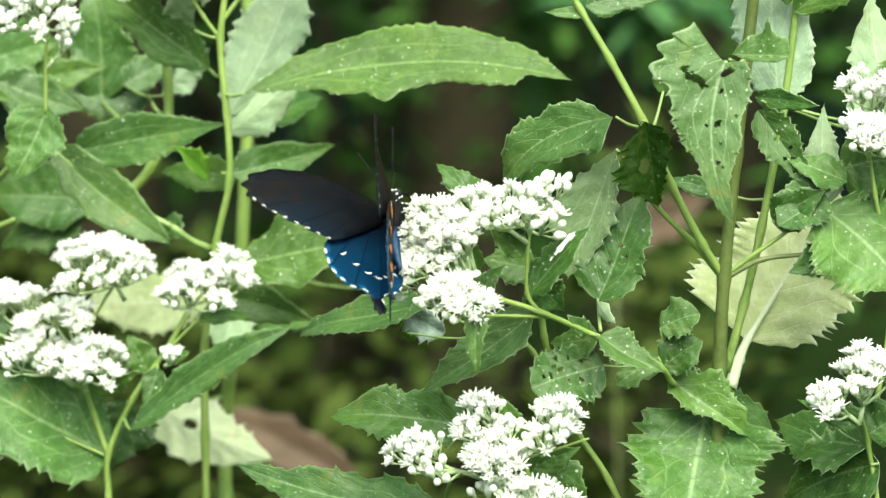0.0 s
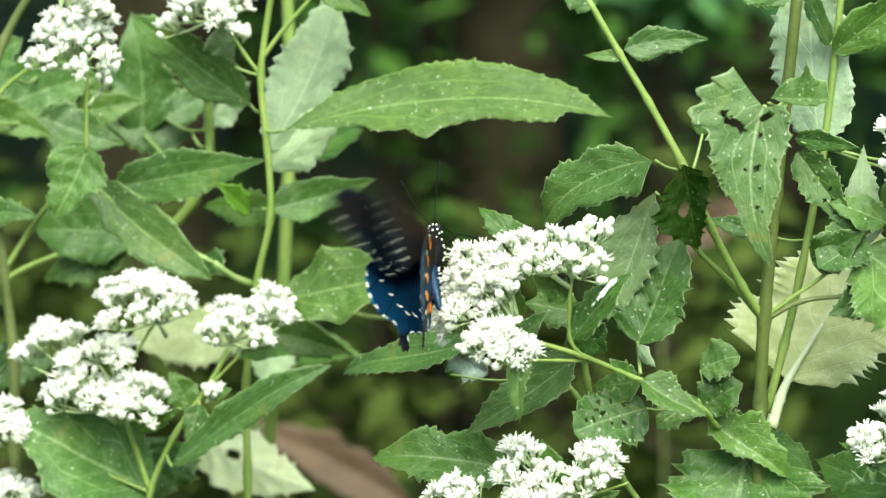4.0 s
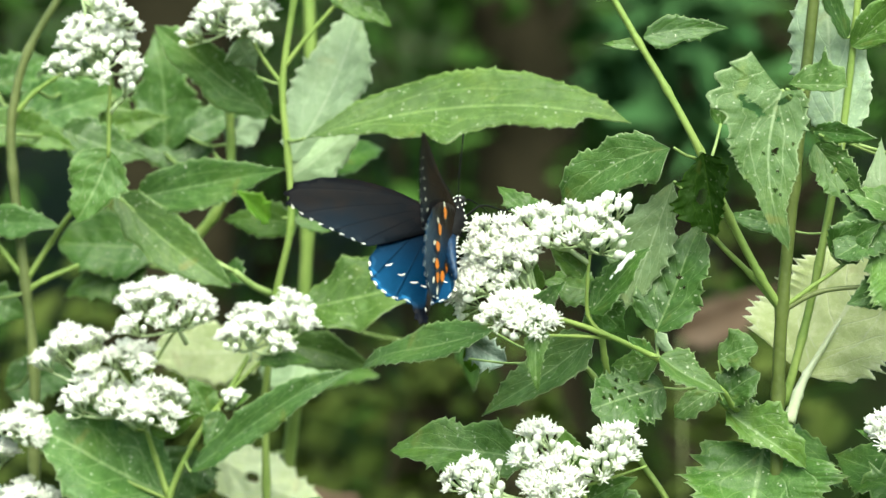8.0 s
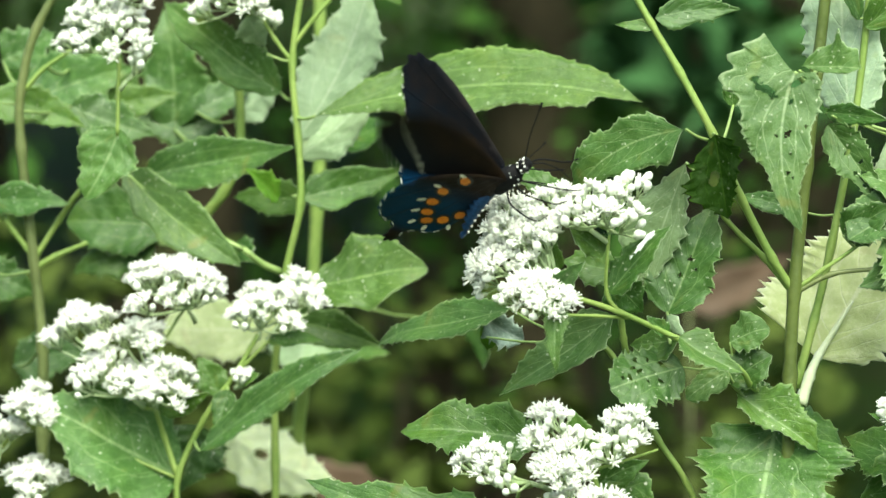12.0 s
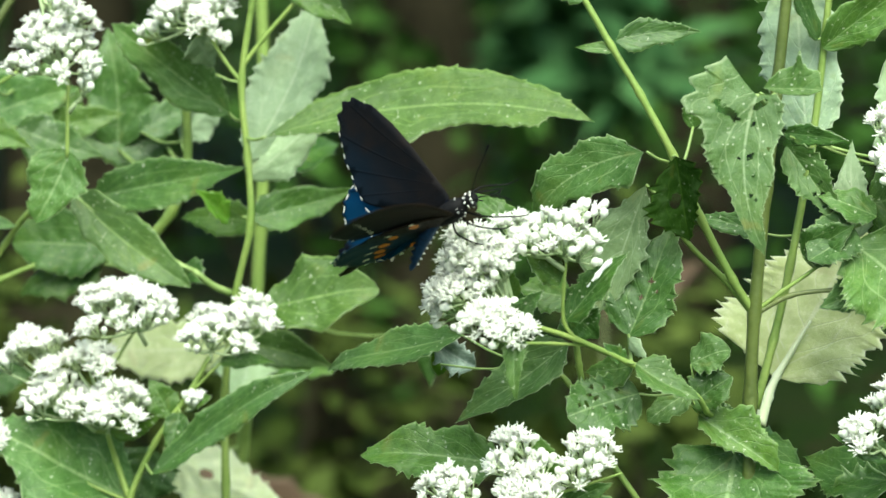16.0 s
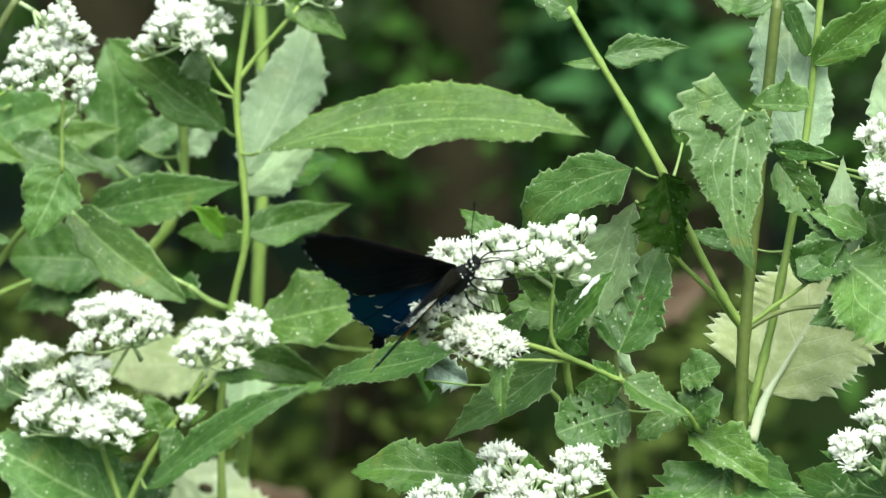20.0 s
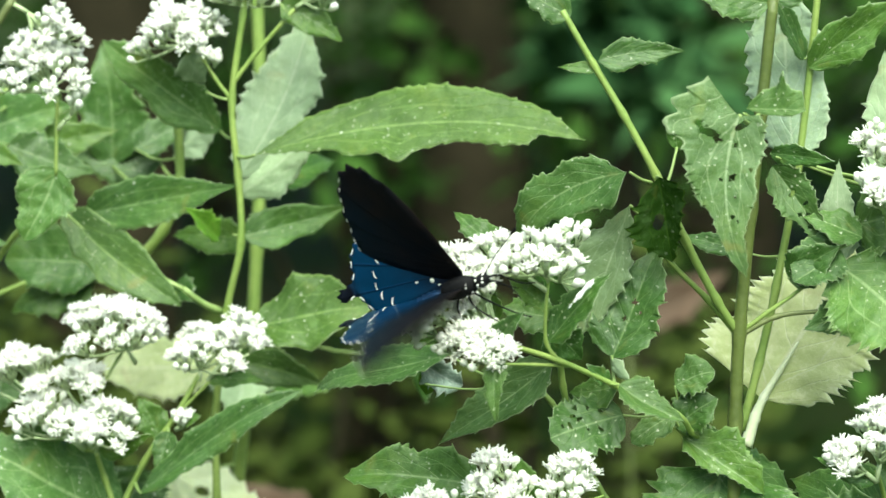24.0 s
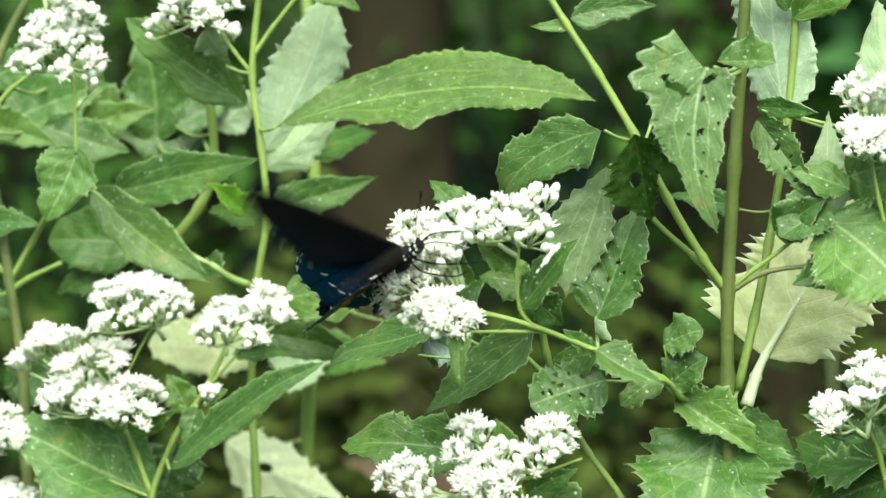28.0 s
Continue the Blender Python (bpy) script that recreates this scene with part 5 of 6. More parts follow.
petiole(middle_plant, (-0.0383, 0.1200, 1.1602), (-0.0410, 0.1200, 1.1602), 0.00046)
petiole(middle_plant, (-0.0390, 0.1200, 1.1772), (-0.0419, 0.1400, 1.1775), 0.00047)
petiole(middle_plant, (-0.0222, 0.1200, 1.2324), (-0.0253, 0.1200, 1.2361), 0.00046)
petiole(middle_plant, (-0.0401, 0.1200, 1.1922), (-0.0467, 0.1400, 1.1927), 0.00066)
petiole(middle_plant, (-0.0523, 0.1200, 1.2210), (-0.0561, 0.1200, 1.2191), 0.00046)
petiole(middle_plant, (-0.0565, 0.1150, 1.1427), (-0.0979, 0.1300, 1.1663), 0.00065)
petiole(middle_plant, (-0.0565, 0.1150, 1.1427), (-0.0913, 0.1300, 1.1654), 0.00065)
petiole(middle_plant, (-0.0565, 0.1150, 1.1427), (-0.0608, 0.1300, 1.1429), 0.00047)
petiole(back_plant, (-0.0462, 0.2500, 1.0947), (-0.0474, 0.2400, 1.0960), 0.00071)
petiole(back_plant, (-0.0458, 0.2500, 1.1010), (-0.0464, 0.2400, 1.1023), 0.00071)
petiole(back_plant, (-0.0455, 0.2500, 1.1073), (-0.0521, 0.2000, 1.1053), 0.00069)
petiole(back_plant, (-0.0503, 0.2575, 1.0601), (-0.0776, 0.2400, 1.0620), 0.00071)
petiole(back_plant, (-0.0451, 0.2500, 1.1136), (0.0183, 0.2000, 1.1102), 0.00049)
petiole(outer_plant, (-0.0835, 0.1600, 1.1395), (-0.0887, 0.1700, 1.1443), 0.00067)
petiole(outer_plant, (-0.0835, 0.1600, 1.1395), (-0.0926, 0.1700, 1.1383), 0.00067)
petiole(outer_plant, (-0.1343, 0.1400, 1.1880), (-0.1480, 0.1500, 1.1892), 0.00047)
petiole(outer_plant, (-0.1344, 0.1400, 1.1833), (-0.1413, 0.1800, 1.1843), 0.00068)
petiole(outer_plant, (-0.1343, 0.1400, 1.1856), (-0.1205, 0.1600, 1.1859), 0.00067)
petiole(outer_plant, (-0.0645, 0.1600, 1.1670), (-0.0903, 0.2000, 1.1754), 0.00069)
petiole(outer_plant, (-0.0625, 0.1600, 1.1757), (-0.0732, 0.2000, 1.1766), 0.00069)
petiole(outer_plant, (-0.1344, 0.1400, 1.1833), (-0.1195, 0.1800, 1.1825), 0.00049)
petiole(outer_plant, (-0.1312, 0.1400, 1.1314), (-0.1501, 0.1600, 1.1289), 0.00067)
petiole(outer_plant, (-0.1274, 0.1400, 1.1063), (-0.1439, 0.1800, 1.0927), 0.00068)
petiole(outer_plant, (-0.1258, 0.1400, 1.2004), (-0.1244, 0.2000, 1.1991), 0.00069)
petiole(outer_plant, (-0.0626, 0.1600, 1.1816), (-0.0811, 0.1900, 1.1822), 0.00049)
petiole(outer_plant, (-0.0626, 0.1600, 1.1786), (-0.0682, 0.2000, 1.1796), 0.00049)
petiole(outer_plant, (-0.1336, 0.1400, 1.1954), (-0.1506, 0.2000, 1.1989), 0.00069)


# ---- ground and distance ----
def build_ground():
    m, nt, p = material("leaf_litter")
    obj = node(nt, "TexCoord").outputs["Object"]
    n = node(nt, "TexNoise", Vector=obj, Scale=0.9, Detail=4.0).outputs[0]
    v = node(nt, "TexVoronoi", Vector=obj, Scale=14.0)
    grass = ramp(nt, n, (0.34, (0, 0, 0)), (0.52, (1, 1, 1)))
    litter = mix(nt, node(nt, "SeparateXYZ", i0=v.outputs["Color"]).outputs[0], (0.024, 0.022, 0.012), (0.050, 0.041, 0.024))
    base = mix(nt, grass, litter, (0.022, 0.044, 0.009))
    nt.links.new(base, p.inputs["Base Color"])
    p.inputs["Roughness"].default_value = 0.9
    p.inputs["Specular IOR Level"].default_value = 0.05
    bump(nt, p, v.outputs["Distance"], 0.8, 0.02)
    rng = random.Random(4)
    ticks = [-400, -120, -40, -15] + [i * 0.75 for i in range(-10, 17)] + [16, 40, 120, 400]
    verts = [(x, y, 0 if abs(x) < 1.2 and abs(y) < 1.6 else rng.uniform(-0.06, 0.02)) for y in ticks for x in ticks]
    w = len(ticks)
    faces = [(j * w + i, j * w + i + 1, (j + 1) * w + i + 1, (j + 1) * w + i) for j in range(w - 1) for i in range(w - 1)]
    g = mesh_object("ground", verts, faces, [m])
    return tagged(g, "woodland floor of brown leaf litter and low grass", "ground", kind="structure")


build_ground()


def build_litter():
    """Fallen leaves lying about on the woodland floor."""
    rng = random.Random(8)
    verts, faces = [], []
    for n in range(3200):
        x, y = rng.uniform(-3.5, 3.5), rng.uniform(-2.0, 7.5)
        l, a, b = rng.uniform(0.04, 0.09), rng.uniform(0, 6.28), rng.uniform(-0.5, 0.5)
        d, e = Vector((math.cos(a), math.sin(a), b * 0.3)), Vector((-math.sin(a), math.cos(a), b))
        c = Vector((x, y, rng.uniform(0.012, 0.03)))
        o = len(verts)
        verts += [c - d * l * 0.5, c + e * l * 0.22 + Vector((0, 0, 0.008)), c + d * l * 0.5, c - e * l * 0.22 + Vector((0, 0, 0.008)), c]
        faces += [(o, o + 1, o + 4), (o + 1, o + 2, o + 4), (o + 2, o + 3, o + 4), (o + 3, o, o + 4)]
    dead = foliage_material("litter_leaves", (0.020, 0.016, 0.009), (0.062, 0.043, 0.025))
    ob = mesh_object("leaf_litter", verts, faces, [dead], None, None, False)
    return tagged(ob, "brown fallen leaves scattered over the woodland floor", "leaf litter", kind="stuff")


def foliage_material(name, a, b):
    m, nt, p = material(name)
    r = node(nt, "NewGeometry").outputs["Random Per Island"]
    nt.links.new(ramp(nt, r, (0.0, a), (1.0, b)), p.inputs["Base Color"])
    p.inputs["Roughness"].default_value = 0.7
    p.inputs["Specular IOR Level"].default_value = 0.08
    return m


build_litter()
SHRUB = foliage_material("shrub_leaves", (0.028, 0.074, 0.012), (0.068, 0.148, 0.028))
SHRUB_PALE = foliage_material("pale_shrub_leaves", (0.03, 0.085, 0.028), (0.065, 0.145, 0.05))
WEED = foliage_material("weed_leaves", (0.030, 0.048, 0.008), (0.062, 0.085, 0.018))


def leaf_cloud(name, label, category, centre, size, count, long, mat, seed, group="undergrowth", trunk=True):
    """A shrub: thin branches from the ground into an uneven crown of many small pointed leaves."""
    rng = random.Random(seed)
    root = tagged(new(name), label, category, group)
    root.location = (centre[0], centre[1], 0)
    verts, faces, twigs = [], [], []
    hubs = []
    for n in range(max(6, count // 60)):
        d = Vector((rng.gauss(0, 1), rng.gauss(0, 1), rng.gauss(0, 1))).normalized() * rng.uniform(0.2, 1) ** 0.5
        hubs.append(Vector((d.x * size[0], d.y * size[1], centre[2] + d.z * size[2])))
    hubs = [h for h in hubs if h.z > 0.05] or [Vector((0, 0, centre[2]))]
    for n in range(count):
        h = rng.choice(hubs)
        c = h + Vector((rng.gauss(0, 0.22) * size[0], rng.gauss(0, 0.22) * size[1], rng.gauss(0, 0.2) * size[2]))
        if c.z < 0.02:
            continue
        d = Vector((rng.gauss(0, 1), rng.gauss(0, 1), rng.gauss(0, 0.5))).normalized()
        s = d.cross(Vector((rng.gauss(0, 0.5), rng.gauss(0, 0.5), 1))).normalized()
        l = long * rng.uniform(0.6, 1.3)
        u = d.cross(s) * l * 0.08
        o = len(verts)
        verts += [c, c + d * l * 0.4 + s * l * 0.24, c + d * l, c + d * l * 0.4 - s * l * 0.24, c + d * l * 0.5 - u]
        faces += [(o, o + 1, o + 4), (o + 1, o + 2, o + 4), (o + 2, o + 3, o + 4), (o + 3, o, o + 4)]
    crown = mesh_object("crown", verts, faces, [mat], root, None, False)
    if trunk:
        for h in hubs[:14]:
            twigs.append(tube([Vector((rng.uniform(-0.05, 0.05), rng.uniform(-0.05, 0.05), 0)), Vector((h.x * 0.3, h.y * 0.3, h.z * 0.55)), h], 0.012, 0.004, 5, 3))
        for v, f in twigs:
            mesh_object("branch", v, f, [BARK], root)
    return root


def tree(x, y, r, lean, seed):
    rng = random.Random(seed)
    root = tagged(new("tree"), "dark tree trunk in the shade of the wood behind", "tree", "trees of the wood")
    root.location = (x, y, 0)
    v, f = tube([(0, 0, -0.05), (lean * 0.3, 0, 1.5), (lean, 0.1, 4.5), (lean * 1.6, 0.1, 8.0)], r, r * 0.5, 10, 6)
    mesh_object("trunk", v, f, [BARK], root)
    limbs = []
    hubs = []
    for k in range(9):
        z = 3.6 + k * 0.5
        a = k * 2.4 + seed
        base = Vector((lean * z / 5, 0.1, z))
        tip = base + Vector((math.cos(a) * 1.9, math.sin(a) * 1.9, 0.9 + rng.uniform(0, 0.6)))
        limbs.append(tube([base, (base + tip) / 2 + Vector((0, 0, 0.2)), tip], r * 0.25, r * 0.06, 6, 4))
        hubs += [tip, (base + tip) / 2 + Vector((0, 0, 0.4))]
    for v, f in limbs:
        mesh_object("limb", v, f, [BARK], root)
    verts, faces = [], []
    for n in range(3800):
        c = rng.choice(hubs) + Vector((rng.gauss(0, 0.65), rng.gauss(0, 0.65), rng.gauss(0, 0.5)))
        d = Vector((rng.gauss(0, 1), rng.gauss(0, 1), rng.gauss(0, 0.5))).normalized()
        s = d.cross(Vector((rng.gauss(0, 0.4), rng.gauss(0, 0.4), 1))).normalized()
        l = rng.uniform(0.14, 0.3)
        o = len(verts)
        verts += [c, c + d * l * 0.45 + s * l * 0.28, c + d * l, c + d * l * 0.45 - s * l * 0.28]
        faces += [(o, o + 1, o + 2), (o, o + 2, o + 3)]
    mesh_object("crown", verts, faces, [SHRUB], root, None, False)
    return root


for n, (x, y, r, lean) in enumerate(((-1.3, 6.2, 0.13, 0.2), (-0.72, 5.3, 0.13, 0.1), (-0.05, 5.4, 0.11, -0.15), (0.55, 8.5, 0.16, -0.1), (1.9, 7.0, 0.11, 0.3), (-3.4, 8.0, 0.2, 0.1), (4.4, 9.0, 0.18, -0.3), (-0.3, 11.5, 0.2, 0.2), (2.6, 12.0, 0.22, 0.0), (-2.4, 12.5, 0.2, -0.2), (6.5, 6.0, 0.2, 0.2), (-6.5, 6.5, 0.2, 0.1))):
    tree(x, y, r, lean, n + 3)
rng = random.Random(11)
for n in range(26):
    x = -7.5 + (n % 13) * 1.25 + rng.uniform(-0.3, 0.3)
    y = (5.4 if n < 13 else 9.5) + rng.uniform(-0.5, 0.5)
    leaf_cloud("shrub", "dark green leafy shrub in the shade", "shrub", (x, y, 1.0), (0.85, 0.6, 1.0), 1300, 0.10, SHRUB, 30 + n)
rng = random.Random(21)
for n in range(9):
    leaf_cloud("weed", "yellow-green weed standing in the shade", "weed", (-1.25 + n * 0.18, 2.1 + rng.uniform(-0.3, 0.5), 0.45), (0.2, 0.2, 0.4), 700, 0.055, WEED, 70 + n, "weeds")
leaf_cloud("shrub", "pale green shrub catching some light", "shrub", (0.17, 3.6, 1.03), (0.10, 0.2, 0.09), 200, 0.11, SHRUB_PALE, 91)


def dry_plant(x, y, z, tip, width, label):
    """A withered stalk that still holds one brown curled leaf."""
    root = tagged(new("dry_plant"), label, "dry plant")
    root.location = (x, y, 0)
    v, f = tube([(0, 0, 0), (0.01, 0, z * 0.5), (0, 0, z)], 0.0016, 0.0010, 6, 4)
    mesh_object("stem", v, f, [STEM_DARK], root)
    blade = leaf(root, (x, y, z), tip, width, tilt=0.4, fold=0.5, sag=0.2, teeth=7)
    blade.data.materials.clear()
    blade.data.materials.append(DEAD_LEAF)
    blade.data.materials.append(DEAD_LEAF)


dry_plant(0.122, 1.500, 0.948, (0.191, 1.500, 0.985), 0.034, "withered stalk with a pale brown dead leaf")
dry_plant(-0.022, 0.750, 0.921, (-0.114, 0.750, 0.966), 0.024, "withered stalk with a reddish brown dead leaf")


# ---- butterfly ----
def outline(points, steps=6):
    """A closed smooth outline through a few design points (forward, outward)."""
    n, out = len(points), []
    for i in range(n):
        a, b, c, d = (Vector((*points[(i + k) % n], 0)) for k in (-1, 0, 1, 2))
        for s in range(steps):
            t = s / steps
            v = 0.5 * (2 * b + (c - a) * t + (2 * a - 5 * b + 4 * c - d) * t * t + (3 * b - a - 3 * c + d) * t ** 3)
            out.append((v.x, v.y))
    return out


FORE = outline([(0.0, -0.0005), (0.0046, 0.009), (0.0086, 0.021), (0.0100, 0.033), (0.0080, 0.0422), (0.004, 0.0455), (-0.0012, 0.0438), (-0.0070, 0.0375), (-0.0112, 0.0308), (-0.0146, 0.0236), (-0.0105, 0.0125), (-0.005, 0.0025)])
HIND_SCALE = 0.9
HIND = [(p * HIND_SCALE, q * 0.98) for p, q in outline([(0.0, 0.0), (-0.003, 0.010), (-0.0095, 0.0195), (-0.0168, 0.0250), (-0.0220, 0.0262), (-0.0268, 0.0260), (-0.0310, 0.0243), (-0.0340, 0.0212), (-0.0352, 0.0176), (-0.0385, 0.0160), (-0.0422, 0.0162), (-0.0438, 0.0142), (-0.0418, 0.0122), (-0.0376, 0.0122), (-0.0360, 0.0100), (-0.0348, 0.0068), (-0.0318, 0.0036), (-0.025, 0.0012), (-0.016, 0.0002), (-0.007, -0.001)])]
# under side of a hindwing: orange spots from the leading edge round to the inner margin, and the cream wedge outside each
SPOTS = [((-0.0058, 0.0095), (-0.0042, 0.0112)), ((-0.0125, 0.0125), (-0.0111, 0.0152)), ((-0.0178, 0.0125), (-0.0183, 0.0158)), ((-0.0225, 0.0113), (-0.0232, 0.0147)), ((-0.0258, 0.0093), (-0.0282, 0.0127)), ((-0.0235, 0.0054), (-0.0292, 0.0080)), ((-0.0194, 0.0024), (-0.0257, 0.0022))]


def wing(name, rim, side, mats, parent, arch):
    """A thin closed blade in the x, y plane, arched a little, upper face first."""
    bm = bmesh.new()
    vs = [bm.verts.new((p * (1 - 0.014 * math.sin(k * 1.25)), side * q * (1 - 0.02 * math.sin(k * 1.25)), 0)) for k, (p, q) in enumerate(rim)]
    bm.faces.new(vs if side < 0 else vs[::-1])
    bmesh.ops.triangulate(bm, faces=bm.faces[:])
    for _ in range(3):
        bmesh.ops.subdivide_edges(bm, edges=[e for e in bm.edges if e.calc_length() > 0.0026], cuts=1)
        bmesh.ops.triangulate(bm, faces=bm.faces[:])
    bmesh.ops.recalc_face_normals(bm, faces=bm.faces[:])
    if sum(f.normal.z for f in bm.faces) < 0:
        bmesh.ops.reverse_faces(bm, faces=bm.faces[:])
    for v in bm.verts:
        q = abs(v.co.y)
        v.co.z = wing_height(v.co.x, q, arch)
    top = bm.faces[:]
    res = bmesh.ops.extrude_face_region(bm, geom=top)
    low = [g for g in res["geom"] if isinstance(g, bmesh.types.BMVert)]
    for v in low:
        v.co.z += 0.00016
    for f in bm.faces:
        f.smooth = True
    bm.normal_update()
    raised = {g for g in res["geom"] if isinstance(g, bmesh.types.BMFace)}
    for f in bm.faces:
        f.material_index = 0 if f in raised else 1
    me = bpy.data.meshes.new(name)
    bm.to_mesh(me)
    bm.free()
    for m in mats:
        me.materials.append(m)
    ob = new(name, me)
    ob.parent = parent
    return ob


def wing_height(p, q, arch):
    return arch * (q / 0.045) * (1 - q / 0.045) * 4 * 0.0025 + 0.00008 * math.sin(math.atan2(q, p + 0.0001) * 29)


def mark(owner, side, p, q, long, wide, turn, mat, top, arch, curve=0.0, name="spot"):
    """A patch of pale or orange scales lying on a wing: an oval or a bowed bar, along turn degrees in the wing's plane."""
    c, s = math.cos(radians(turn)), math.sin(radians(turn))
    verts, faces = [], []
    n = 12
    lift = 0.00016 + 0.00016 if top else -0.00016
    for k in range(n):
        a = 2 * math.pi * k / n
        u, w = math.cos(a) * long / 2, math.sin(a) * wide / 2
        w += curve * (1 - (2 * u / long) ** 2) * wide
        x, y = p + u * c - w * s, q + u * s + w * c
        verts.append((x, side * y, wing_height(x, y, arch) + lift))
    verts.append((p - curve * wide * s, side * (q + curve * wide * c), wing_height(p, q, arch) + lift))
    for k in range(n):
        f = (k, (k + 1) % n, n)
        flip = (side < 0) == top
        faces.append(f[::-1] if flip else f)
    return mesh_object(name, verts, faces, [mat], owner)


def margin_points(rim, start, stop, count):
    """Even places along a stretch of an outline, with the direction of the rim there."""
    pts = [Vector((*p, 0)) for p in rim[start:stop]]
    total = sum((b - a).length for a, b in zip(pts, pts[1:]))
    out, run, want = [], 0.0, [(k + 0.5) * total / count for k in range(count)]
    for a, b in zip(pts, pts[1:]):
        l = (b - a).length
        while want and run + l >= want[0]:
            out.append((a + (b - a) * ((want.pop(0) - run) / l), math.degrees(math.atan2(b.y - a.y, b.x - a.x))))
        run += l
    return out


def build_butterfly():
    top = tagged(new("butterfly"), "black swallowtail butterfly with iridescent blue hindwings on white flowers", "butterfly")
    wings = {}
    for side, word in ((1, "left"), (-1, "right")):
        f = wing("forewing", FORE, side, [FORE_TOP, FORE_UNDER], top, 1.0)
        h = wing("hindwing", HIND, side, [HIND_TOP, HIND_UNDER], top, 0.6)
        tagged(f, "black forewing with a row of small white marginal spots")
        tagged(h, "tailed hindwing, shining blue above, orange spots below")
        wings["fore", side], wings["hind", side] = f, h
        # pale fringe along the outer margins
        for pt, ang in margin_points(FORE, 34, 55, 8):
            for up in (True, False):
                mark(f, side, pt.x + 0.0002, pt.y - 0.0001, 0.0015, 0.00028, ang, SPOT_WHITE, up, 1.0)
        for k in range(7):
            t = k / 6
            x, y = 0.0022 - 0.0125 * t, 0.0372 - 0.0160 * t
            mark(f, side, x, y, 0.0011 + 0.0006 * t, 0.0007 + 0.0004 * t, 100, SPOT_CREAM, False, 1.0)
        for k, (pt, ang) in enumerate(margin_points(HIND, 20, 98, 13)):
            if 5 < k < 9:
                continue
            for up in (True, False):
                mark(h, side, pt.x + 0.0003, pt.y, 0.0021, 0.00036, ang, SPOT_WHITE, up, 0.6, 0.5)
        # upper side: a bowed row of white crescents inside the margin
        for k in range(6):
            t = k / 5
            x = HIND_SCALE * (-0.0205 - 0.0085 * math.sin(t * 2.4))
            y = HIND_SCALE * (0.0222 - 0.0170 * t)
            mark(h, side, x, y, 0.0024, 0.0005, 112 - 60 * t, SPOT_WHITE, True, 0.6, 0.7)
        for k, ((x, y), (u, w)) in enumerate(SPOTS):
            turn = math.degrees(math.atan2(w - y, u - x))
            mark(h, side, x, y, 0.0052, 0.0046, turn, SPOT_RIM, False, 0.6)
            ob = mark(h, side, x, y, 0.0035, 0.0029, turn, SPOT_ORANGE, False, 0.6)
            ob.location.z = -0.00012
            ob = mark(h, side, u, w, 0.0027, 0.0013, turn + 25, SPOT_CREAM, False, 0.6)
            ob.location.z = -0.00010
    # body
    rings = [(-0.0045, 0.0016), (-0.003, 0.0026), (0.0005, 0.0031), (0.004, 0.0028), (0.0065, 0.0018)]
    thorax = mesh_object("thorax", *lathe(rings, 12, 1.1), [BODY_BLACK], top)
    head = mesh_object("head", *lathe([(0.0066, 0.0008), (0.0072, 0.0017), (0.0088, 0.0021), (0.0104, 0.0016), (0.0110, 0.0006)], 12, 0.95), [BODY_BLACK], top)
    seg = []
    for k in range(9):
        x0 = -0.0042 - 0.0017 * k
        r = 0.0021 * math.sin(math.pi * (0.22 + 0.74 * k / 8.6)) ** 0.7
        z = -0.0004 - 0.00009 * k * k
        seg.append((x0 + 0.004, r * 0.82, z))
        seg.append((x0 + 0.0028, r, z))
    seg.append((-0.0158, 0.0003, -0.0068))
    abdomen = mesh_object("abdomen", *lathe_path(seg, 12), [ABDOMEN_BLUE], top)
    tagged(abdomen, "ringed blue-black abdomen with pale side spots")
    dot = bpy.data.meshes.new("spot")
    v, f = ball((0, 0, 0), 0.00038, 0.7, 6, 4)
    dot.from_pydata(v, [], f)
    dot.materials.append(SPOT_WHITE)
    def dots(owner, places):
        for p in places:
            ob = new("spot", dot)
            ob.parent, ob.location = owner, p
    for side in (1, -1):
        dots(abdomen, [(-0.0010 - 0.0017 * k, side * 0.0021 * math.sin(math.pi * (0.22 + 0.74 * k / 8.6)) ** 0.7, -0.0013 - 0.00009 * k * k) for k in range(8)])
        dots(thorax, [(0.003, side * 0.0027, -0.0012), (0.0005, side * 0.0030, -0.0016), (-0.002, side * 0.0026, -0.0016), (0.0052, side * 0.0022, -0.0008), (0.0045, side * 0.0020, 0.0014), (0.001, side * 0.0024, -0.0026), (0.0035, side * 0.0020, -0.0024)])
        dots(thorax, [(0.0048, side * 0.0012, 0.0020), (0.0060, side * 0.0006, 0.0017), (0.0058, side * 0.0015, 0.0009)])
        dots(head, [(0.0078, side * 0.0007, 0.0017), (0.0100, side * 0.0006, 0.0015), (0.0082, side * 0.0018, 0.0009), (0.0098, side * 0.0015, 0.0010), (0.0085, side * 0.0017, -0.0011), (0.0074, side * 0.0016, -0.0002)])
        eye = ball((0.0094, side * 0.0015, 0.0001), 0.0010, 1.1, 8, 6)
        mesh_object("eye", *eye, [SPOT_RIM], head)
        v, f = tube([(0.0105, side * 0.0007, 0.0012), (0.0165, side * 0.0035, 0.0045), (0.0235, side * 0.0062, 0.0072)], 0.00016, 0.00014, 5, 5)
        antenna = mesh_object("antenna", v, f, [BODY_BLACK], top)
        v, f = tube([(0.0232, side * 0.0061, 0.0071), (0.0245, side * 0.0066, 0.0077), (0.0258, side * 0.0070, 0.0083)], 0.00022, 0.00034, 6, 3)
        mesh_object("club", v, f, [BODY_BLACK], antenna)
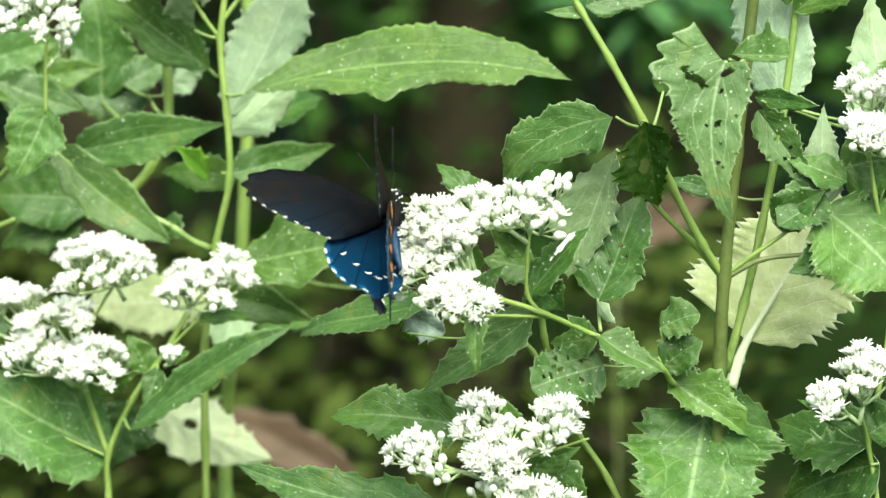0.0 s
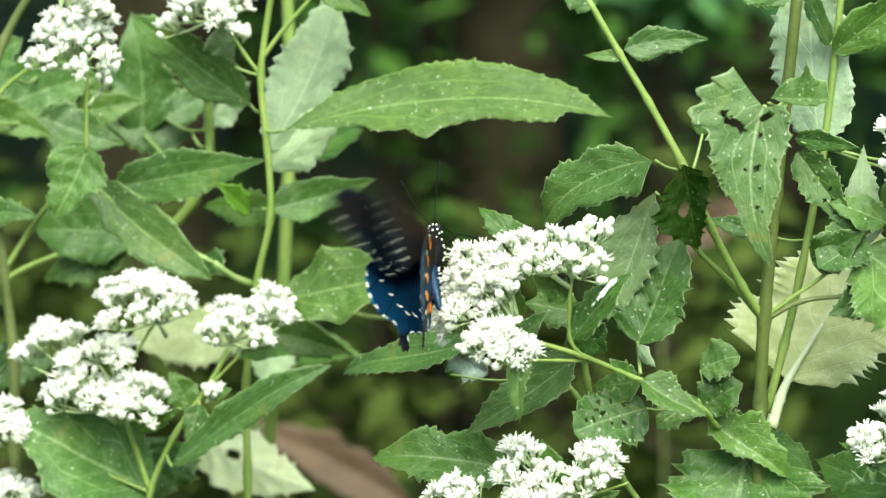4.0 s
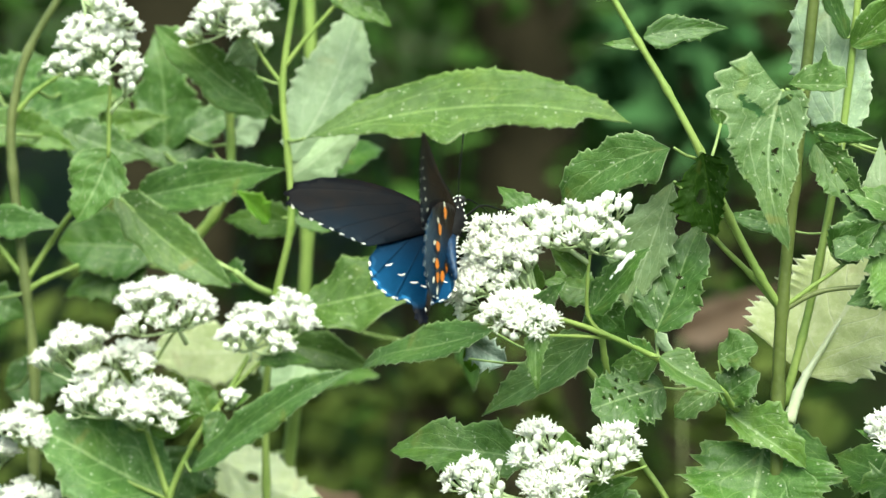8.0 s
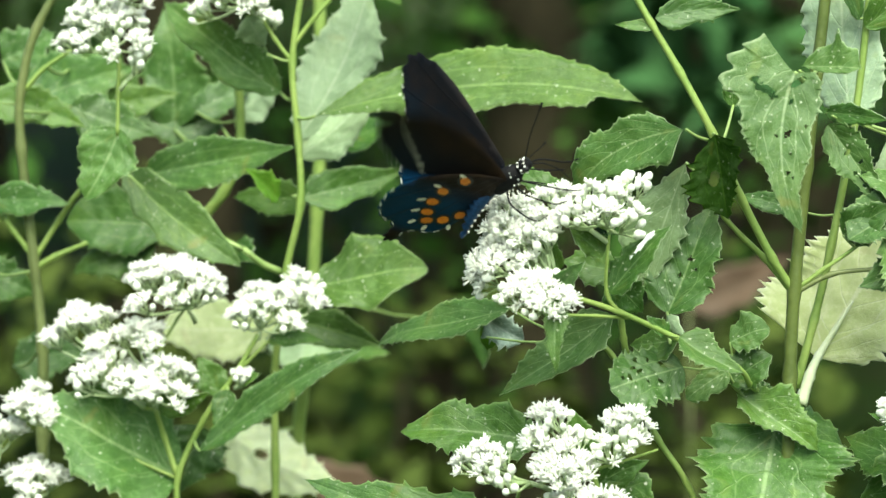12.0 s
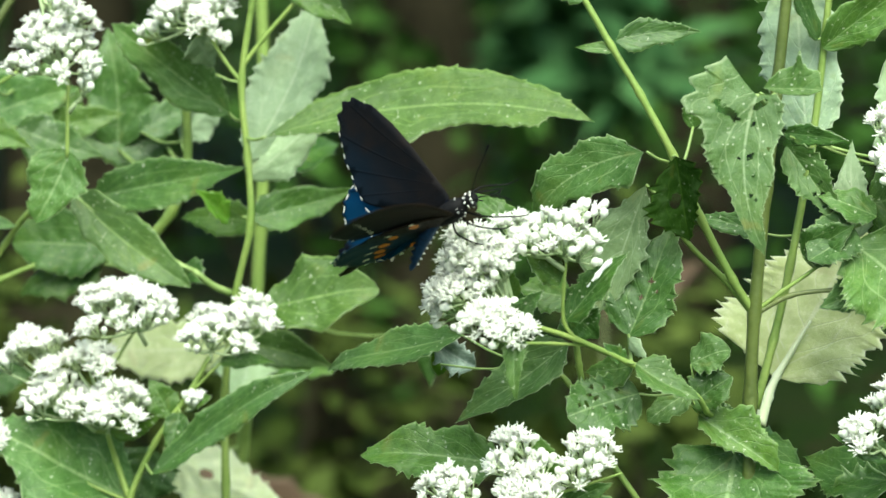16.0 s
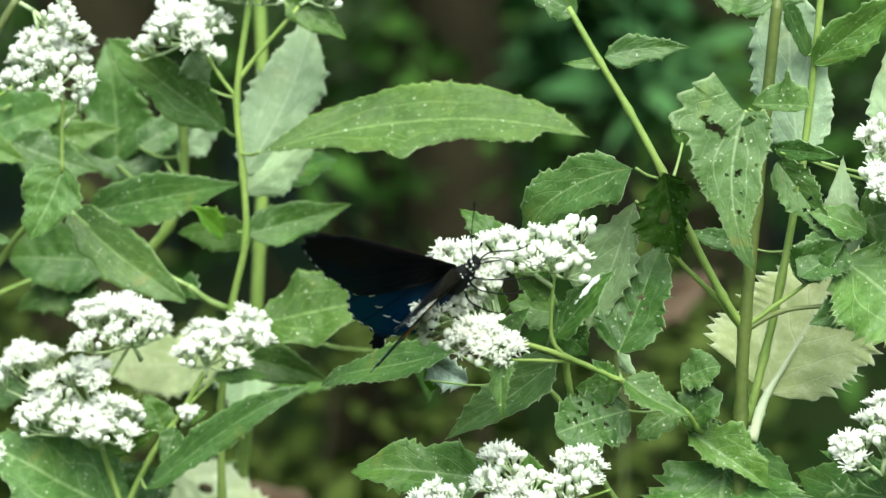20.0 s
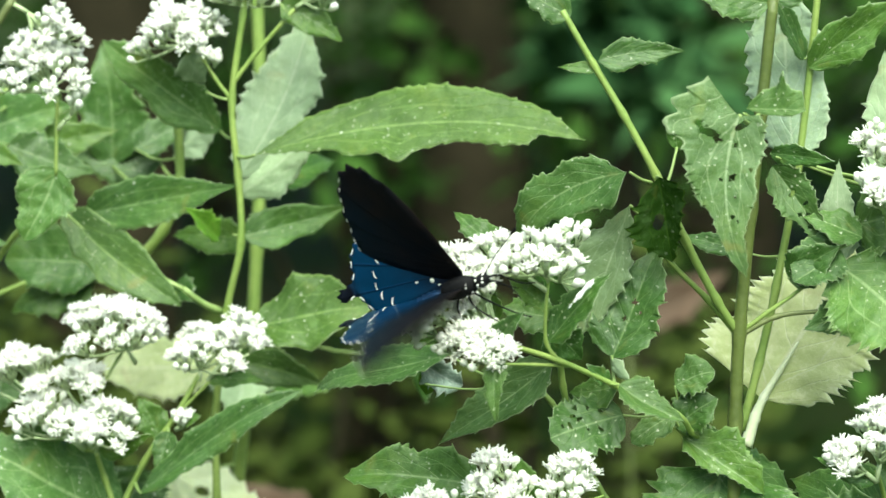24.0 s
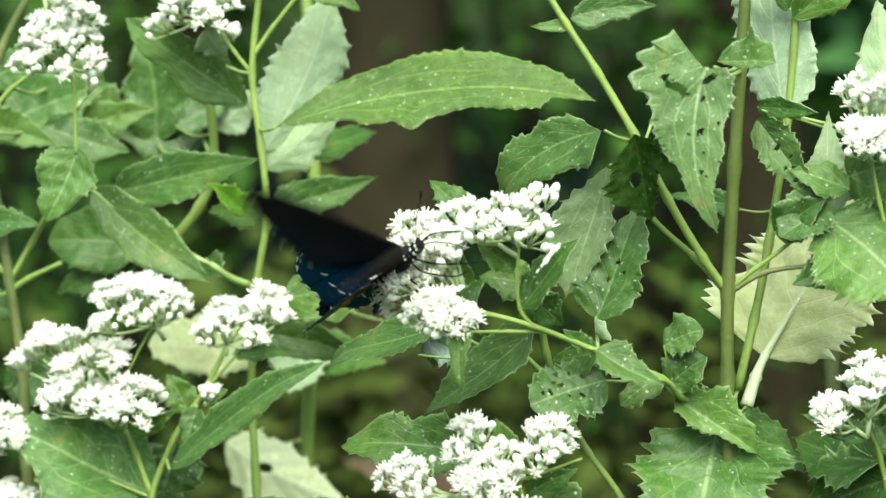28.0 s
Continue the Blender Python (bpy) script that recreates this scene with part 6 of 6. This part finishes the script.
        for k, (x0, x1, x2) in enumerate(((0.0045, 0.009, 0.0125), (0.002, 0.0035, 0.0065), (-0.0012, -0.0025, -0.0015))):
            v, f = tube([(x0, side * 0.0014, -0.0025), (x1, side * 0.0045, -0.0050), (x2, side * (0.0050 + 0.001 * k), -0.0125), (x2 + 0.003, side * 0.0056, -0.0150)], 0.00032, 0.00016, 5, 4)
            mesh_object("leg", v, f, [BODY_BLACK], top)
    v, f = tube([(0.0106, 0, -0.0012), (0.0128, 0, -0.0035), (0.0135, 0, -0.0085), (0.0125, 0, -0.013)], 0.00022, 0.00014, 5, 4)
    mesh_object("proboscis", v, f, [BODY_BLACK], top)
    return top, wings, abdomen


def lathe(rings, sides, tall):
    return lathe_path([(x, r, 0.0) for x, r in rings], sides, tall)


def lathe_path(rings, sides, tall=1.0):
    verts, faces = [], []
    for x, r, z in rings:
        for k in range(sides):
            a = 2 * math.pi * k / sides
            verts.append((x, r * math.cos(a), z + tall * r * math.sin(a)))
    for i in range(len(rings) - 1):
        for k in range(sides):
            l = (k + 1) % sides
            q = (i * sides + k, i * sides + l, (i + 1) * sides + l, (i + 1) * sides + k)
            faces.append(q if rings[-1][0] > rings[0][0] else q[::-1])
    faces.append(tuple(range(sides)))
    faces.append(tuple((len(rings) - 1) * sides + k for k in range(sides)))
    return verts, faces


butterfly, WINGS, ABDOMEN = build_butterfly()


# ---- what moves ----
# seconds, the body, then how far each wing is raised and swept back: left fore, left hind, right fore, right hind
FLIGHT = [
    (0.0, pose(0.0229, -0.0524, 1.1684, -44.5, -36.6, 91.7), (74, 21), (71, 19), (52, 22), (48, 27)),
    (1.0, pose(0.0242, -0.0546, 1.1698, -36.1, -38.9, 94.4), (66, 16), (63, 19), (67, 26), (63, 25)),
    (2.0, pose(0.0214, -0.0551, 1.1695, -35.6, -31.8, 89.3), (67, 22), (65, 20), (62, 27), (47, 25)),
    (3.0, pose(0.0208, -0.0491, 1.1706, -37.9, -43.5, 94.5), (81, 18), (79, 15), (77, 24), (54, 20)),
    (4.0, pose(0.0225, -0.0486, 1.1702, -36.0, -41.4, 88.6), (95, 25), (81, 13), (73, 25), (55, 15)),
    (7.0, pose(0.0234, -0.0519, 1.1753, -32.1, -51.4, 83.5), (80, 5), (77, 14), (71, 16), (54, 13)),
    (8.0, pose(0.0232, -0.0558, 1.1749, -40.0, -40.7, 81.0), (61, 15), (60, 20), (53, 25), (51, 17)),
    (9.0, pose(0.0237, -0.0492, 1.1745, -30.7, -49.6, 85.1), (68, 17), (66, 11), (68, 27), (66, 10)),
    (10.0, pose(0.0244, -0.0513, 1.1756, -24.7, -41.0, 67.7), (67, 9), (65, 16), (51, 26), (48, 17)),
    (11.0, pose(0.0215, -0.0635, 1.1802, -22.5, -48.6, 41.6), (98, 24), (95, 25), (90, 25), (45, 17)),
    (12.0, pose(0.0343, -0.0673, 1.1834, 59.4, -33.7, -35.9), (30, 23), (28, 10), (89, 4), (84, 8)),
    (15.0, pose(0.0332, -0.0717, 1.1837, 48.2, -28.0, -36.6), (49, 25), (47, 10), (82, 10), (69, 11)),
    (16.0, pose(0.0292, -0.0704, 1.1816, 76.0, -29.3, -35.9), (12, 34), (9, 18), (79, 11), (79, 17)),
    (17.0, pose(0.0347, -0.0682, 1.1844, 49.8, -25.5, -22.4), (37, 38), (34, 10), (71, 15), (70, 23)),
    (18.0, pose(0.0297, -0.0781, 1.1805, 22.7, -22.7, -28.6), (49, 28), (27, 32), (28, 13), (21, 30)),
    (19.0, pose(0.0393, -0.0674, 1.1737, 55.8, -25.3, -34.0), (70, 10), (33, 15), (56, -5), (53, 26)),
    (20.0, pose(0.0355, -0.0683, 1.1672, 71.7, -39.7, -49.8), (90, 9), (71, 16), (43, -23), (40, 17)),
    (21.0, pose(0.0341, -0.0689, 1.1648, 83.9, -27.4, -47.9), (79, 1), (70, 13), (71, -24), (68, 12)),
    (23.5, pose(0.0362, -0.0637, 1.1650, 54.4, -22.4, -45.8), (95, 10), (79, 11), (48, -21), (45, 5)),
    (24.0, pose(0.0373, -0.0678, 1.1664, 55.2, -19.3, -32.4), (73, 16), (32, 14), (33, 15), (30, 20)),
    (25.0, pose(0.0325, -0.0692, 1.1646, 78.8, -28.1, -46.9), (86, 5), (83, 14), (64, -31), (61, 15)),
    (26.0, pose(0.0355, -0.0695, 1.1657, 57.5, -29.9, -42.8), (96, 4), (88, 10), (41, -23), (38, 7)),
    (27.0, pose(0.0326, -0.0632, 1.1656, 74.6, -25.2, -38.7), (77, 18), (74, 21), (64, -27), (61, 20)),
    (28.0, pose(0.0304, -0.0654, 1.1642, 74.5, -29.6, -44.1), (56, 34), (54, 21), (55, -32), (52, 20)),
]


# seconds at which each forewing is in full swing rather than at a turning point of its beat
SWINGING = {1: (1.0, 3.0, 4.0, 7.0, 9.0, 18.0, 27.0, 28.0), -1: (1.0, 3.0, 4.0, 7.0, 9.0, 10.0, 12.0, 18.0, 24.0)}


def wing_rows(part, side, column):
    """The wing glides between its poses and flutters on top of that, seven beats a second."""
    strong = 17 if part == "fore" else 3

    def beat(t, k, f):
        ends = [0.0 if FLIGHT[k + e][0] in SWINGING[side] else math.pi / 2 for e in (0, 1)]
        return strong * min(1.0, t * 4) * math.sin(2 * math.pi * 7 * t + ends[0] + (ends[1] - ends[0]) * f)
    rows = []
    for n in range(841):
        t = n / 30
        k = max(i for i in range(len(FLIGHT) - 1) if FLIGHT[i][0] <= t + 1e-6)
        (t0, *first), (t1, *last) = FLIGHT[k], FLIGHT[k + 1]
        f = min(1.0, max(0.0, (t - t0) / (t1 - t0)))
        (a0, s0), (a1, s1) = first[column], last[column]
        lift = a0 + (a1 - a0) * f + beat(t, k, f) - beat(t0, k, 0) * (1 - f) - beat(t1, k, 1) * f
        lift = min(max(lift, min(18, a0 - 4, a1 - 4)), max(104, a0 + 4, a1 + 4))
        rows.append((t, pose(0.003, side * 0.0025, 0.002, side * lift) @ pose(0, 0, 0, 0, 0, side * (s0 + (s1 - s0) * f))))
    return rows


def motions():
    walk(butterfly, [row[:2] for row in FLIGHT])
    for column, (part, side) in enumerate((("fore", 1), ("hind", 1), ("fore", -1), ("hind", -1)), 1):
        walk(WINGS[part, side], wing_rows(part, side, column))
    walk(ABDOMEN, [(t, pose(-0.004, 0, 0, 0, -droop, turn)) for t, droop, turn in [
        (0.0, -20, 5), (2.0, -20, 5), (3.0, -20, 15), (4.0, -20, 10),
        (7.0, -20, 10), (8.0, -15, 10), (9.0, -10, 5), (10.0, -10, 10),
        (10.5, 5, -10), (11.0, -20, -5), (12.0, -20, 25), (15.0, -15, 15),
        (16.0, -20, 30), (17.0, -10, 20), (18.0, -5, 5), (19.0, -20, 10),
        (20.0, -20, 15), (21.0, -20, 15), (25.0, -20, 15), (26.0, -20, 20),
        (27.0, -15, 20), (28.0, -15, 25),
    ]])
    x, y = visited_plant.location.xy
    walk(visited_plant, [
        (0.0, pose(x, y, -0.00168, 0, -0.031, 0)),
        (0.5, pose(x, y, -0.00061, 0, -0.021, 0)),
        (1.0, pose(x, y, -0.00089, 0, -0.033, 0)),
        (1.5, pose(x, y, -0.00222, 0, -0.019, 0)),
        (2.0, pose(x, y, -0.00048, 0, -0.048, 0)),
        (2.5, pose(x, y, -0.00141, 0, -0.007, 0)),
        (3.0, pose(x, y, -0.00077, 0, -0.022, 0)),
        (3.5, pose(x, y, -0.00064, 0, -0.015, 0)),
        (4.0, pose(x, y, -0.00184, 0, 0.008, 0)),
        (4.5, pose(x, y, -0.00070, 0, -0.011, 0)),
        (6.5, pose(x, y, -0.00108, 0, -0.049, 0)),
        (7.0, pose(x, y, -0.00014, 0, -0.034, 0)),
        (7.5, pose(x, y, 0.00067, 0, -0.033, 0)),
        (8.0, pose(x, y, 0.00077, 0, 0.001, 0)),
        (8.5, pose(x, y, 0.00037, 0, -0.086, 0)),
        (9.0, pose(x, y, -0.00012, 0, -0.048, 0)),
        (9.5, pose(x, y, -0.00000, 0, -0.009, 0)),
        (10.0, pose(x, y, 0.00022, 0, -0.030, 0)),
        (10.5, pose(x, y, 0.00061, 0, -0.005, 0)),
        (11.0, pose(x, y, 0.00068, 0, -0.007, 0)),
        (11.5, pose(x, y, 0.00070, 0, -0.039, 0)),
        (12.0, pose(x, y, 0.00150, 0, 0.111, 0)),
        (12.5, pose(x, y, 0.00010, 0, 0.098, 0)),
        (14.5, pose(x, y, 0.00053, 0, -0.016, 0)),
        (15.0, pose(x, y, 0.00028, 0, -0.041, 0)),
        (15.5, pose(x, y, 0.00061, 0, 0.081, 0)),
        (16.0, pose(x, y, 0.00034, 0, 0.028, 0)),
        (16.5, pose(x, y, -0.00108, 0, -0.088, 0)),
        (17.0, pose(x, y, 0.00138, 0, 0.086, 0)),
        (17.5, pose(x, y, -0.00040, 0, 0.074, 0)),
        (18.0, pose(x, y, -0.00105, 0, -0.042, 0)),
        (18.5, pose(x, y, 0.00100, 0, 0.056, 0)),
        (19.0, pose(x, y, 0.00097, 0, 0.101, 0)),
        (19.5, pose(x, y, 0.00021, 0, -0.035, 0)),
        (20.0, pose(x, y, 0.00028, 0, 0.025, 0)),
        (20.5, pose(x, y, 0.00038, 0, 0.106, 0)),
        (21.0, pose(x, y, -0.00065, 0, -0.001, 0)),
        (21.5, pose(x, y, 0.00002, 0, -0.050, 0)),
        (23.5, pose(x, y, 0.00063, 0, 0.044, 0)),
        (24.0, pose(x, y, 0.00053, 0, 0.041, 0)),
        (24.5, pose(x, y, 0.00008, 0, 0.016, 0)),
        (25.0, pose(x, y, 0.00013, 0, -0.039, 0)),
        (25.5, pose(x, y, 0.00156, 0, 0.086, 0)),
        (26.0, pose(x, y, 0.00038, 0, 0.060, 0)),
        (26.5, pose(x, y, -0.00085, 0, -0.008, 0)),
        (27.0, pose(x, y, 0.00056, 0, 0.019, 0)),
        (27.5, pose(x, y, -0.00027, 0, 0.073, 0)),
        (28.0, pose(x, y, -0.00044, 0, 0.005, 0)),
    ])


motions()
